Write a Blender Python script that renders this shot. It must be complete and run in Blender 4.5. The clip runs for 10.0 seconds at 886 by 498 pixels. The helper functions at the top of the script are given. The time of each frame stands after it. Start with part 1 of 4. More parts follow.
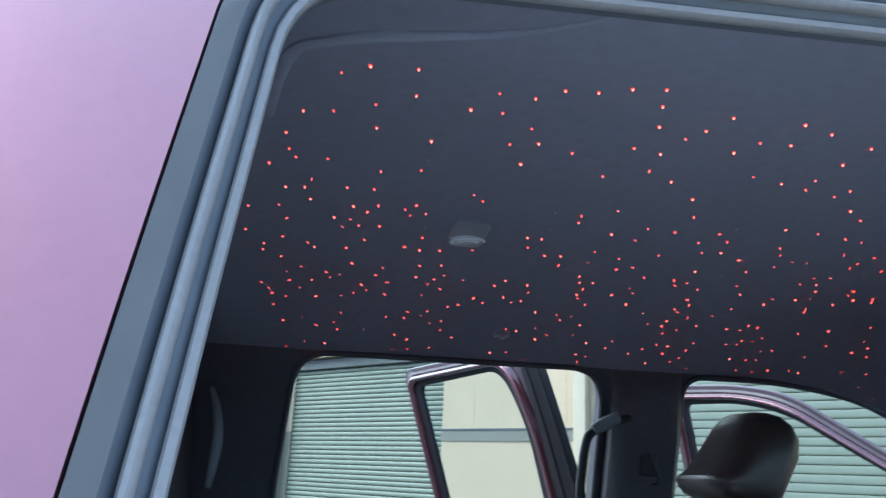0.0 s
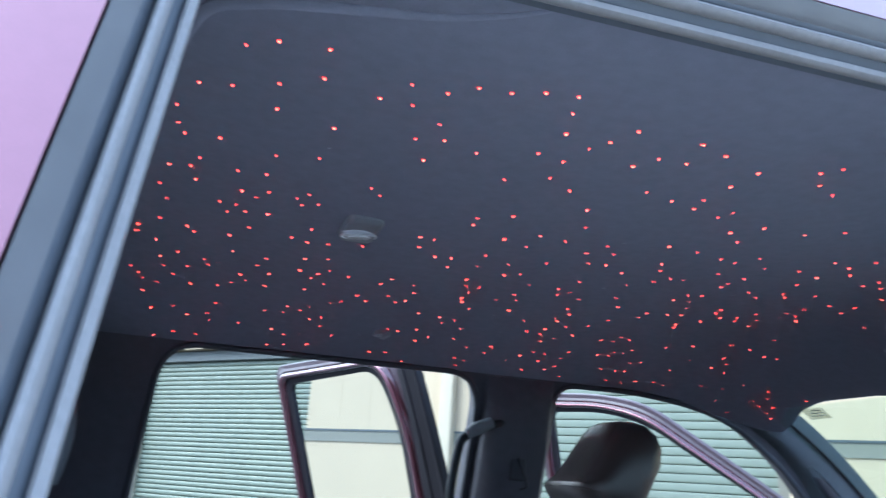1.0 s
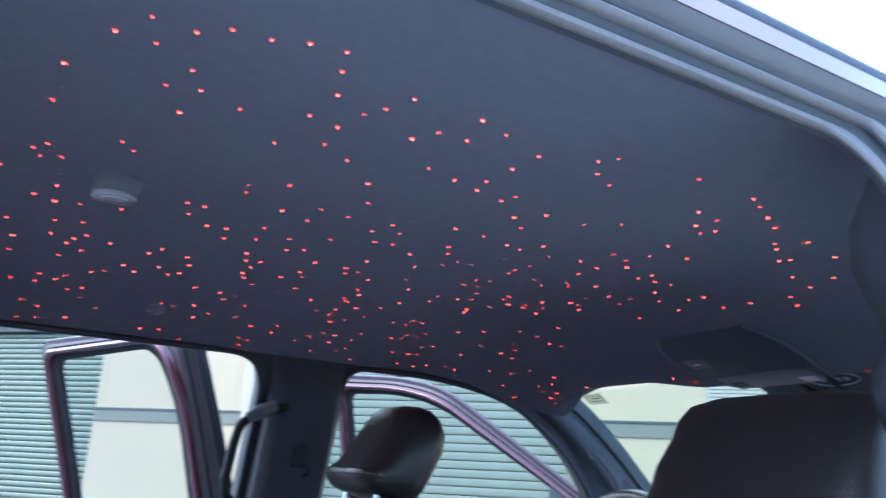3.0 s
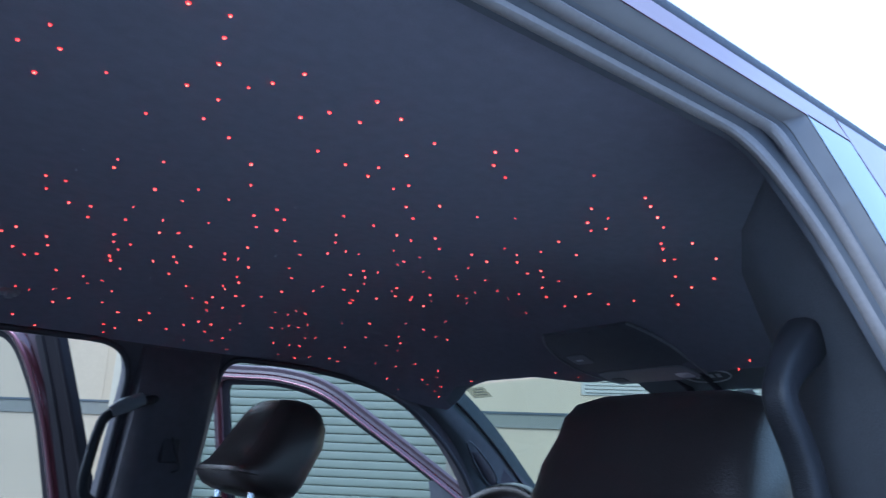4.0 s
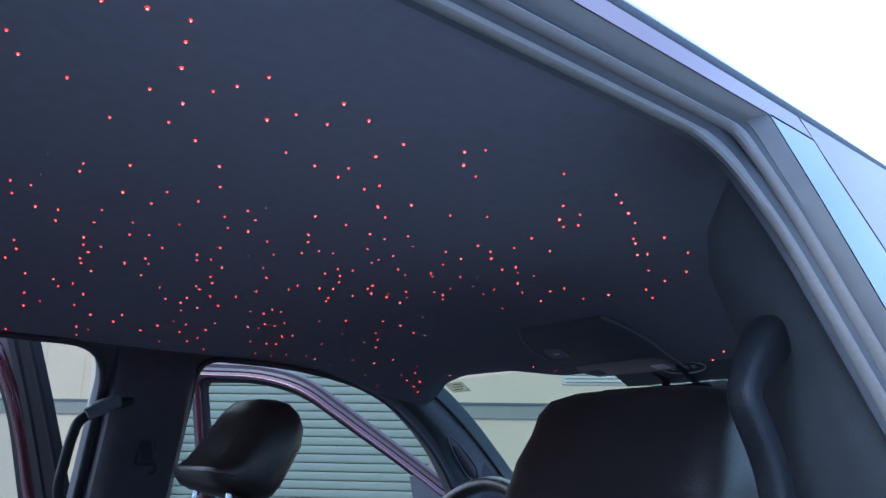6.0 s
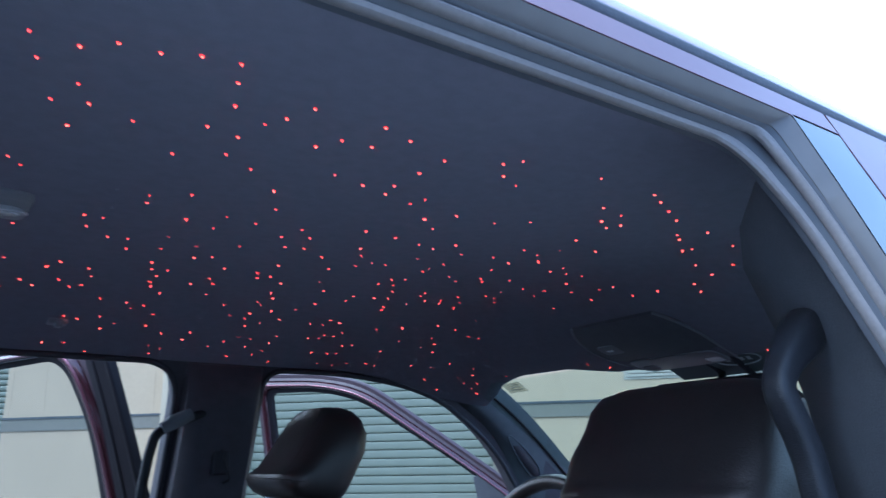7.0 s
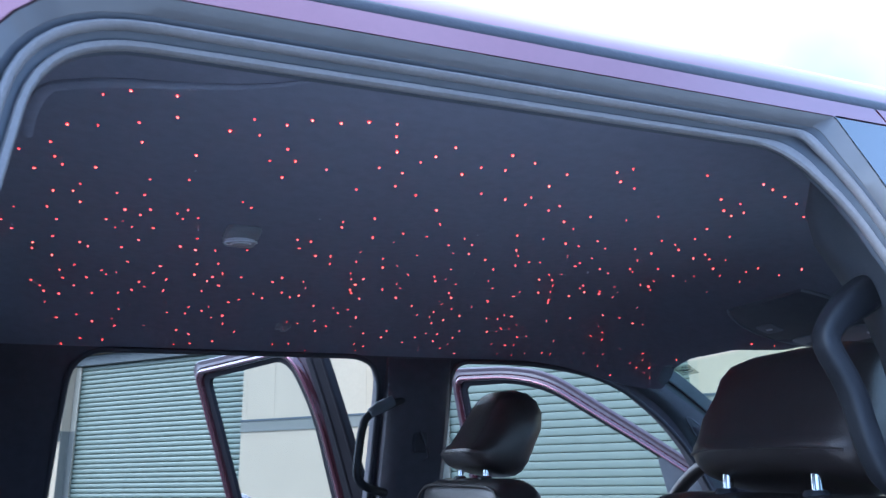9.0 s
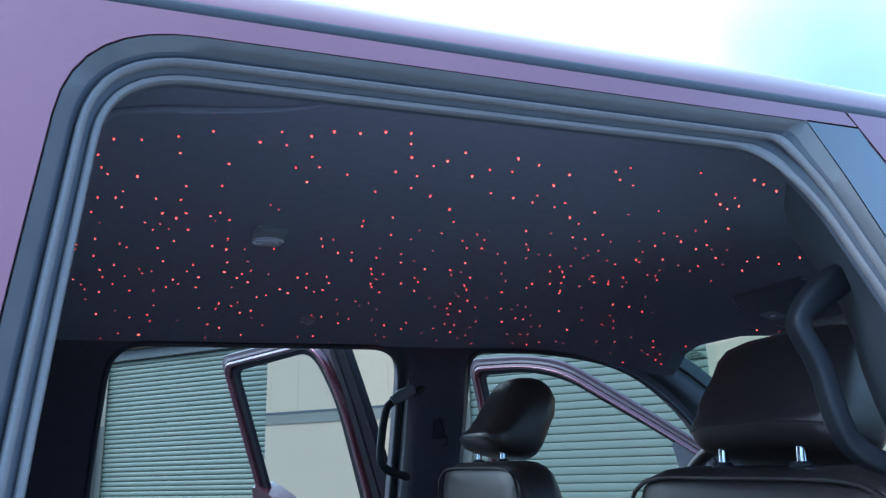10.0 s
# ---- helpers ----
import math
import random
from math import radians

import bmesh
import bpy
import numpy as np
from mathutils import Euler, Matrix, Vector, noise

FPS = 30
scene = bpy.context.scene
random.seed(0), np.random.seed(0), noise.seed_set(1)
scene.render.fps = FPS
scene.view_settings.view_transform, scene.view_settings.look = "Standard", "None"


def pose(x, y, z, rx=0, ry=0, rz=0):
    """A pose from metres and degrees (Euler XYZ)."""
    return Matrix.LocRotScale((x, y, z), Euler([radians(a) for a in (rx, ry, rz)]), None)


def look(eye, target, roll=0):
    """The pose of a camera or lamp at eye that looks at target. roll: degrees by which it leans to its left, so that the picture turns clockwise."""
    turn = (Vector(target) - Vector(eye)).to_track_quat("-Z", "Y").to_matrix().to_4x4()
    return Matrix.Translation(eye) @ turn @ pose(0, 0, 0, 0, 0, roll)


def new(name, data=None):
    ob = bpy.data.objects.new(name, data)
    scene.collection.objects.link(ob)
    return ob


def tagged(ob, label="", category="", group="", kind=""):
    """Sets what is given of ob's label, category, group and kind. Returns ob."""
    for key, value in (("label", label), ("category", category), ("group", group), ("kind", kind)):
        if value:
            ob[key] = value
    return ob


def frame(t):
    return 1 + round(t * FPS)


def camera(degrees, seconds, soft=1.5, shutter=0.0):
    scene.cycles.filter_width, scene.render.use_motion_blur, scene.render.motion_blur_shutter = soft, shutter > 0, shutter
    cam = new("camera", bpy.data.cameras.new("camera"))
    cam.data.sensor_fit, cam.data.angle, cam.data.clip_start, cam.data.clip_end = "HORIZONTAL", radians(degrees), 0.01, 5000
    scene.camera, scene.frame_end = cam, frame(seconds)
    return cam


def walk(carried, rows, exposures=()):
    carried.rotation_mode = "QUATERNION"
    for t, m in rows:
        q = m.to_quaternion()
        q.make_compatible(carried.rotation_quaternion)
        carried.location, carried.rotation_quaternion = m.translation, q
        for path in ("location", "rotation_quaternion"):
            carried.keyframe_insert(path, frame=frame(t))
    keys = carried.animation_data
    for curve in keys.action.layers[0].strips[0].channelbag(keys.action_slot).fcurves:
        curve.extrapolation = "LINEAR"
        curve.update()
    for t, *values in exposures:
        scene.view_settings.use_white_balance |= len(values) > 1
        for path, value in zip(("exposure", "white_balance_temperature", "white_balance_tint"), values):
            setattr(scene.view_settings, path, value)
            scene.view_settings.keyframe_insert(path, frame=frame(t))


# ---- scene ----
cam = camera(59.3, 10.0, soft=1.4, shutter=0.75)
PATH = [
    (0, (-0.1566, -1.0201, 1.4851), (0.0604, 0.8841, 2.0559), 2.69),
    (0.5, (-0.1708, -0.9998, 1.4817), (0.1737, 0.8821, 2.0634), 3.77),
    (1, (-0.1740, -0.9906, 1.4855), (0.3544, 0.8455, 2.0768), 3.77),
    (1.5, (-0.1629, -0.9801, 1.4827), (0.4562, 0.8286, 2.0693), 4.12),
    (2, (-0.1300, -0.9807, 1.4853), (0.5299, 0.8184, 2.0599), 3.81),
    (2.5, (-0.0931, -0.9702, 1.4957), (0.6774, 0.7855, 2.0657), 3.53),
    (3, (-0.0972, -0.9465, 1.5043), (0.8557, 0.7172, 2.0722), 2.90),
    (4.5, (-0.0718, -0.9086, 1.5196), (1.1707, 0.5590, 2.0685), 2.52),
    (5, (-0.0729, -0.9091, 1.5224), (1.1814, 0.5506, 2.0668), 2.60),
    (6.5, (-0.0715, -0.9339, 1.5252), (1.1330, 0.5707, 2.0589), -0.36),
    (7, (-0.0889, -0.9553, 1.5238), (1.0391, 0.6063, 2.0630), -0.89),
    (7.5, (-0.1168, -0.9794, 1.5218), (0.9665, 0.6107, 2.0688), -1.36),
    (8, (-0.1453, -1.0089, 1.5060), (0.8840, 0.6155, 2.0552), -1.67),
    (8.5, (-0.1275, -1.0763, 1.4919), (0.6996, 0.6602, 2.0423), -1.06),
    (9, (-0.1265, -1.1431, 1.4752), (0.5701, 0.6499, 2.0203), -1.18),
    (9.5, (-0.1387, -1.1877, 1.4638), (0.5303, 0.6200, 1.9985), -1.75),
    (10, (-0.1476, -1.2200, 1.4582), (0.5048, 0.5953, 1.9856), -1.77),
]
EXPOSURES = [(t, stops, kelvin, tint) for t, stops, kelvin, tint in ((0.0, 1.42, 5080, -6), (0.5, 1.70, 5100, -3), (1.0, 1.80, 5020, -2), (1.5, 1.80, 5000, 1), (2.0, 2.08, 5050, 3), (2.5, 2.02, 4980, 5), (3.0, 1.7, 4760, 1), (4.5, 0.84, 4600, 4), (6.5, 0.88, 4600, 3), (8.5, 1.24, 4560, 2), (9.0, 1.37, 4600, 4), (9.5, 1.12, 4600, 3), (10.0, 0.84, 4500, -4))]
walk(cam, [(t, look(eye, target, roll)) for t, eye, target, roll in PATH], EXPOSURES)

# ---- sky and sun ----
world = bpy.data.worlds.new("sky")
scene.world = world
world.use_nodes = True
SKY = world.node_tree.nodes.new("ShaderNodeTexSky")
SKY.sky_type = "NISHITA"
SKY.sun_disc = False
SKY.sun_elevation, SKY.sun_rotation = radians(41), radians(276)
SKY.dust_density, SKY.air_density, SKY.ozone_density = 6.0, 1.2, 1.5
wn, wl = world.node_tree.nodes, world.node_tree.links
cloud_at, cloud, veil, cover = (wn.new("ShaderNode" + k) for k in ("TexCoord", "TexNoise", "MapRange", "MixRGB"))
cloud.inputs["Scale"].default_value, cloud.inputs["Detail"].default_value = 2.2, 6
veil.inputs["From Min"].default_value, veil.inputs["From Max"].default_value = 0.35, 0.62
veil.inputs["To Min"].default_value, veil.inputs["To Max"].default_value = 0.45, 0.95
# thin bright cloud ahead of the camera, bluer cloud behind it
toward, side_to_side, tone = (wn.new("ShaderNode" + k) for k in ("VectorMath", "MapRange", "MixRGB"))
toward.operation = "DOT_PRODUCT"
toward.inputs[1].default_value = (-0.05, 0.87, 0.49)
side_to_side.inputs["From Min"].default_value, side_to_side.inputs["From Max"].default_value = 0.1, 0.85
tone.inputs["Color1"].default_value, tone.inputs["Color2"].default_value = (5.4, 6.4, 8.5, 1), (11.5, 11.5, 11.7, 1)
wl.new(cloud_at.outputs["Generated"], toward.inputs[0])
wl.new(toward.outputs["Value"], side_to_side.inputs["Value"])
wl.new(side_to_side.outputs[0], tone.inputs["Fac"])
wl.new(tone.outputs[0], cover.inputs["Color2"])
wl.new(cloud_at.outputs["Generated"], cloud.inputs["Vector"])
wl.new(cloud.outputs["Fac"], veil.inputs["Value"])
# a gap in the cloud over the bonnet, where the blue shows
gap_at, gap, thin = (wn.new("ShaderNode" + k) for k in ("VectorMath", "MapRange", "Math"))
gap_at.operation, thin.operation = "DOT_PRODUCT", "MULTIPLY"
gap_at.inputs[1].default_value = (0.70, 0.61, 0.37)
gap.inputs["From Min"].default_value, gap.inputs["From Max"].default_value = 0.985, 0.999
gap.inputs["To Min"].default_value, gap.inputs["To Max"].default_value = 1.0, 0.35
wl.new(cloud_at.outputs["Generated"], gap_at.inputs[0])
wl.new(gap_at.outputs["Value"], gap.inputs["Value"])
wl.new(veil.outputs[0], thin.inputs[0])
wl.new(gap.outputs[0], thin.inputs[1])
wl.new(thin.outputs[0], cover.inputs["Fac"])
wl.new(SKY.outputs[0], cover.inputs["Color1"])
wl.new(cover.outputs[0], wn["Background"].inputs["Color"])
wn["Background"].inputs["Strength"].default_value = 0.15
sun = new("sun", bpy.data.lights.new("sun", "SUN"))
sun.data.energy, sun.data.angle, sun.data.color = 1.4, radians(40), (1.0, 0.96, 0.9)
sun.matrix_world = look((-9.0, -0.5, 8.0), (0, 0, 0))


# ---- materials ----
def material(name, colour, rough=0.6, metal=0.0, grain=None, bump=0.0, scale=60.0, vary=0.15, coat=0.0, emit=None, strength=0.0, spec=0.5):
    """Principled surface with two scales of colour variation and a fine relief."""
    m = bpy.data.materials.new(name)
    m.use_nodes = True
    n, l = m.node_tree.nodes, m.node_tree.links
    b = n["Principled BSDF"]
    b.inputs["Roughness"].default_value, b.inputs["Metallic"].default_value = rough, metal
    b.inputs["Coat Weight"].default_value, b.inputs["Coat Roughness"].default_value = coat, 0.04
    b.inputs["Specular IOR Level"].default_value = spec
    co = n.new("ShaderNodeTexCoord")
    fine, broad = n.new("ShaderNodeTexNoise"), n.new("ShaderNodeTexNoise")
    fine.inputs["Scale"].default_value, broad.inputs["Scale"].default_value = scale, scale / 14
    fine.inputs["Detail"].default_value = broad.inputs["Detail"].default_value = 5
    add = n.new("ShaderNodeMath")
    add.operation = "ADD"
    ramp = n.new("ShaderNodeMapRange")
    ramp.inputs["From Min"].default_value, ramp.inputs["From Max"].default_value = 0.6, 1.4
    ramp.inputs["To Min"].default_value, ramp.inputs["To Max"].default_value = 1 - vary, 1 + vary
    mul = n.new("ShaderNodeVectorMath")
    mul.operation = "SCALE"
    mul.inputs[0].default_value = colour
    for t in (fine, broad):
        l.new(co.outputs["Object"], t.inputs["Vector"])
    l.new(fine.outputs["Fac"], add.inputs[0])
    l.new(broad.outputs["Fac"], add.inputs[1])
    l.new(add.outputs[0], ramp.inputs["Value"])
    l.new(ramp.outputs[0], mul.inputs["Scale"])
    l.new(mul.outputs[0], b.inputs["Base Color"])
    if bump:
        bp = n.new("ShaderNodeBump")
        bp.inputs["Strength"].default_value, bp.inputs["Distance"].default_value = bump, 0.002
        l.new(fine.outputs["Fac"], bp.inputs["Height"])
        l.new(bp.outputs[0], b.inputs["Normal"])
    if emit:
        b.inputs["Emission Color"].default_value = (*emit, 1)
        b.inputs["Emission Strength"].default_value = strength
    return m


def glass(name, tint, rough=0.0):
    """A thin pane: mostly clear, with a reflection that grows at a slant."""
    m = bpy.data.materials.new(name)
    m.use_nodes = True
    n, l = m.node_tree.nodes, m.node_tree.links
    n.remove(n["Principled BSDF"])
    clear, gloss, mix, slant, power, amount = (n.new("ShaderNode" + k) for k in ("BsdfTransparent", "BsdfGlossy", "MixShader", "LayerWeight", "Math", "Math"))
    clear.inputs["Color"].default_value = (*tint, 1)
    gloss.inputs["Roughness"].default_value = rough
    power.operation, amount.operation = "POWER", "MULTIPLY_ADD"
    power.inputs[1].default_value, amount.inputs[1].default_value, amount.inputs[2].default_value = 5.0, 0.6, 0.04
    l.new(slant.outputs["Facing"], power.inputs[0])
    l.new(power.outputs[0], amount.inputs[0])
    l.new(amount.outputs[0], mix.inputs[0])
    l.new(clear.outputs[0], mix.inputs[1])
    l.new(gloss.outputs[0], mix.inputs[2])
    l.new(mix.outputs[0], n["Material Output"].inputs["Surface"])
    return m


CLOTH = material("black_suede_cloth", (0.184, 0.181, 0.220), 0.95, scale=900, bump=0.10, vary=0.10, spec=0.05)
nap = CLOTH.node_tree.nodes["Principled BSDF"].inputs
nap["Diffuse Roughness"].default_value = 1.0
TRIM = material("black_grained_plastic", (0.022, 0.020, 0.026), 0.55, scale=700, bump=0.35, vary=0.2)
PILLAR = material("black_pillar_plastic", (0.058, 0.053, 0.064), 0.6, scale=700, bump=0.3, vary=0.2)
CONSOLE_GREY = material("dark_console_plastic", (0.10, 0.104, 0.122), 0.6, scale=600, bump=0.2, vary=0.15)
HANDLE = material("black_handle_plastic", (0.016, 0.016, 0.019), 0.40, scale=900, bump=0.3, vary=0.2, spec=0.3)
COVER = material("dark_grey_pillar_plastic", (0.055, 0.057, 0.066), 0.6, scale=700, bump=0.3, vary=0.15)
A_PILLAR = material("grey_pillar_cloth", (0.085, 0.090, 0.096), 0.8, scale=600, bump=0.2, vary=0.12)
# black rubber lifted to grey: the base colour carries its sheen
RUBBER = material("sheen_grey_rubber_seal", (0.205, 0.186, 0.180), 0.55, scale=300, bump=0.03, vary=0.12, spec=0.35)
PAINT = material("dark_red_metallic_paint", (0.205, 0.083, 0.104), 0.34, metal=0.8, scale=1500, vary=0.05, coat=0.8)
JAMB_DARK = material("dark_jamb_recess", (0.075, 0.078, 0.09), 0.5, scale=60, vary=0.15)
# sky reflected on the frame edge is put into this lilac colour
FLANGE = material("sky_tinted_frame_edge", (0.062, 0.044, 0.052), 0.4, scale=60, vary=0.15, spec=0.3)
JAMB = material("grey_dusty_jamb_paint", (0.110, 0.102, 0.102), 0.5, scale=40, vary=0.15, coat=0.3)
SEAL = material("dark_window_rubber", (0.015, 0.013, 0.016), 0.6, scale=200, bump=0.05, vary=0.2, spec=0.18)
WELT = material("dark_welt", (0.042, 0.040, 0.048), 0.5, scale=250, bump=0.2, vary=0.15)
LEATHER = material("black_leather", (0.036, 0.029, 0.027), 0.33, scale=520, bump=0.22, vary=0.25, spec=0.75)
LEATHER.node_tree.nodes["Principled BSDF"].inputs["Specular Tint"].default_value = (1.0, 0.86, 0.78, 1)
# body paint again, its colour darkened for the shaded far doors
SHADED_PAINT = material("shaded_red_body_paint", (0.052, 0.013, 0.019), 0.24, metal=0.22, scale=1500, vary=0.15, coat=0.8)
LAMP_BODY = material("dark_grey_lamp_plastic", (0.23, 0.235, 0.255), 0.5, scale=500, bump=0.1, vary=0.1)
GLOSS = material("gloss_black_plastic", (0.02, 0.02, 0.023), 0.12, scale=40, vary=0.1, coat=1.0)
CHROME = material("chrome", (0.75, 0.75, 0.77), 0.12, metal=1.0, scale=50, vary=0.04)
HOT_GLOW = material("fibre_core", (0.4, 0.1, 0.06), 0.4, emit=(1.0, 0.042, 0.020), strength=17.0)
WEAK_GLOW = material("dim_fibre_core", (0.4, 0.1, 0.06), 0.4, emit=(1.0, 0.030, 0.018), strength=13.0)
# ring round each fibre end: lens bloom drawn as a glowing surface
RED_HALO = material("red_halo_ring", (0.2, 0.01, 0.01), 0.4, emit=(1.0, 0.012, 0.010), strength=2.2)
for glow in (HOT_GLOW, WEAK_GLOW, RED_HALO):
    glow.cycles.emission_sampling = "NONE"
CLEAR = glass("clear_glass", (0.80, 0.90, 0.84))
STUCCO = material("cream_painted_wall", (0.388, 0.300, 0.190), 0.85, scale=30, bump=0.1, vary=0.05)
BAND = material("grey_blue_painted_band", (0.155, 0.142, 0.108), 0.8, scale=25, vary=0.08)
SLAT = material("pale_green_steel_slat", (0.140, 0.156, 0.112), 0.5, scale=8, vary=0.08)
HOOD = material("dark_green_steel", (0.058, 0.062, 0.055), 0.55, scale=10, vary=0.1)
DARK = material("dark_steel", (0.05, 0.055, 0.058), 0.6, scale=30, vary=0.15)
ASPHALT = material("dark_asphalt", (0.055, 0.056, 0.06), 0.9, scale=60, bump=0.6, vary=0.25)
BOUNCE_SLAB = material("pale_bounce_slab", (0.66, 0.655, 0.64), 0.9, scale=40, bump=0.5, vary=0.18)
LENS = material("frosted_lamp_lens", (0.62, 0.63, 0.66), 0.25, scale=200, bump=0.2, vary=0.1, spec=0.8)
TINT = glass("tinted_door_glass", (0.84, 0.88, 0.89))
RIM_GREY = material("pale_grey_plastic", (0.75, 0.77, 0.8), 0.3, scale=200, vary=0.1)
FILM = glass("grey_label_film", (0.52, 0.53, 0.50))
LOUVRE = material("white_steel_louvre", (0.315, 0.285, 0.225), 0.6, scale=12, vary=0.05)
LABEL = material("grey_printed_label", (0.55, 0.56, 0.55), 0.6, scale=90, vary=0.1)
PRINT = material("dark_print", (0.34, 0.35, 0.34), 0.6, scale=90, vary=0.1)
FRIT = material("dark_glass_print", (0.075, 0.090, 0.092), 0.35, scale=400, vary=0.1, spec=0.6)
PALE = material("off_white_steel", (0.345, 0.288, 0.195), 0.6, scale=12, vary=0.06)
BELT = material("grey_belt_trim", (0.16, 0.165, 0.175), 0.6, scale=300, bump=0.2, vary=0.15)


# ---- mesh helpers ----
def mesh_of(name, bm, mat, smooth=True):
    me = bpy.data.meshes.new(name)
    bmesh.ops.recalc_face_normals(bm, faces=bm.faces)
    bm.to_mesh(me)
    bm.free()
    me.materials.append(mat)
    me.polygons.foreach_set("use_smooth", [smooth] * len(me.polygons))
    if smooth:
        me.set_sharp_from_angle(angle=radians(38))
    return me


def part(name, bm, mat, parent, label="", smooth=True):
    ob = new(name, mesh_of(name, bm, mat, smooth))
    ob.parent = parent
    return tagged(ob, label)


def thing(name, label, category, group="", at=(0, 0, 0)):
    ob = new(name)
    ob.location = at
    return tagged(ob, label, category, group)


def structure(name, bm, mat, label, category, smooth=False):
    return tagged(new(name, mesh_of(name, bm, mat, smooth)), label, category, kind="structure")


def rounded(points, radii, steps=8):
    """A polyline with its corners rounded."""
    pts = [Vector(p) for p in points]
    out = []
    for i, p in enumerate(pts):
        r = radii[i] if isinstance(radii, (list, tuple)) else radii
        if i in (0, len(pts) - 1) or not r:
            out.append(p)
            continue
        a, b = (pts[i - 1] - p), (pts[i + 1] - p)
        k = min(r, a.length * 0.48, b.length * 0.48)
        a, b = p + a.normalized() * k, p + b.normalized() * k
        for j in range(steps + 1):
            t = j / steps
            out.append((1 - t) ** 2 * a + 2 * t * (1 - t) * p + t * t * b)
    return out


def curve_through(points, steps=6):
    """A smooth polyline through the points."""
    p = [Vector(q) for q in points]
    p = [2 * p[0] - p[1]] + p + [2 * p[-1] - p[-2]]
    out = []
    for i in range(1, len(p) - 2):
        for j in range(steps):
            t = j / steps
            out.append(0.5 * (2 * p[i] + (p[i + 1] - p[i - 1]) * t + (2 * p[i - 1] - 5 * p[i] + 4 * p[i + 1] - p[i + 2]) * t * t + (3 * p[i] - p[i - 1] - 3 * p[i + 1] + p[i + 2]) * t ** 3))
    return out + [p[-2]]


def rings(bm, loops, closed_ring=True, caps=True):
    """Joins rows of points to a skin."""
    vs = [[bm.verts.new(v) for v in loop] for loop in loops]
    for a, b in zip(vs, vs[1:]):
        n = len(a)
        for i in range(n if closed_ring else n - 1):
            bm.faces.new((a[i], a[(i + 1) % n], b[(i + 1) % n], b[i]))
    if caps and closed_ring:
        bm.faces.new(vs[0])
        bm.faces.new(vs[-1])
    return vs


def tube(bm, path, r, sides=12, flat=1.0, side=(0, 1, 0), square=1.0):
    """A bar along a path; flat squashes it across the direction side."""
    loops = []
    for i, p in enumerate(path):
        d = (path[min(i + 1, len(path) - 1)] - path[max(i - 1, 0)]).normalized()
        u = d.cross(Vector(side)).normalized()
        v = d.cross(u)
        rr = r[i] if isinstance(r, (list, tuple)) else r
        turn = [(math.cos(2 * math.pi * (k + 0.5) / sides), math.sin(2 * math.pi * (k + 0.5) / sides)) for k in range(sides)]
        loops.append([p + u * rr * math.copysign(abs(c) ** square, c) + v * rr * flat * math.copysign(abs(h) ** square, h) for c, h in turn])
    rings(bm, loops)


def block(bm, lo, hi, bevel=0.0, seg=2, m=None):
    g = bmesh.ops.create_cube(bm, size=1.0)["verts"]
    mid, size = (Vector(lo) + Vector(hi)) / 2, Vector(hi) - Vector(lo)
    for v in g:
        v.co = Vector((v.co.x * size.x, v.co.y * size.y, v.co.z * size.z)) + mid
    if bevel:
        es = list({e for v in g for e in v.link_edges})
        r = bmesh.ops.bevel(bm, geom=es, offset=bevel, segments=seg, affect="EDGES", profile=0.6)
        g = r["verts"]
    if m is not None:
        bmesh.ops.transform(bm, matrix=m, verts=list(g))
    return g


def panel(bm, outer, holes, to3d, thick):
    """A sheet with openings: outlines in the sheet's plane, mapped by to3d(u, v, w)."""
    edges = []
    for loop in (outer, *holes):
        vs = [bm.verts.new((p[0], p[1], 0)) for p in loop]
        edges += [bm.edges.new((vs[i], vs[(i + 1) % len(vs)])) for i in range(len(vs))]
    bmesh.ops.triangle_fill(bm, use_beauty=True, use_dissolve=False, edges=edges)
    g = bmesh.ops.extrude_face_region(bm, geom=list(bm.faces)) if thick else {"geom": ()}
    for v in (e for e in g["geom"] if isinstance(e, bmesh.types.BMVert)):
        v.co.z = thick
    for v in bm.verts:
        v.co = to3d(*v.co)


def squircle(x0, x1, w, z, n, px, py):
    ring = []
    for k in range(n):
        a = 2 * math.pi * k / n
        c, d = math.cos(a), math.sin(a)
        ring.append(Vector(((x0 + x1) / 2 + (x1 - x0) / 2 * math.copysign(abs(c) ** px, c), w * math.copysign(abs(d) ** py, d), z)))
    return ring


# ---- the truck's own shape: x ahead, y to its left side, z up ----
EDGE_Y, EDGE_Z, LEAN_IN = 0.66, 1.74, 0.35


def side_of(sign):
    """Maps x, z and a depth outwards on to the leaning side of the cab."""
    k = math.hypot(1, LEAN_IN)

    def place(x, z, w=0.0):
        return Vector((x, sign * (EDGE_Y + LEAN_IN * (EDGE_Z - z) + w / k), z + w * LEAN_IN / k))
    return place


NEAR, FAR = side_of(-1), side_of(1)


def header_x(y):
    """Where the headliner ends over the windscreen: a wavy edge that swells over the sun visors."""
    return float(np.interp(y, (0.18, 0.22, 0.30, 0.47, 0.53, 0.60, 0.70), (1.187, 1.178, 1.157, 1.155, 1.162, 1.192, 1.22)))


def screen_z(x):
    """Height of the windscreen's inner face over the middle line."""
    return 1.728 - 0.55 * (x - 1.165)


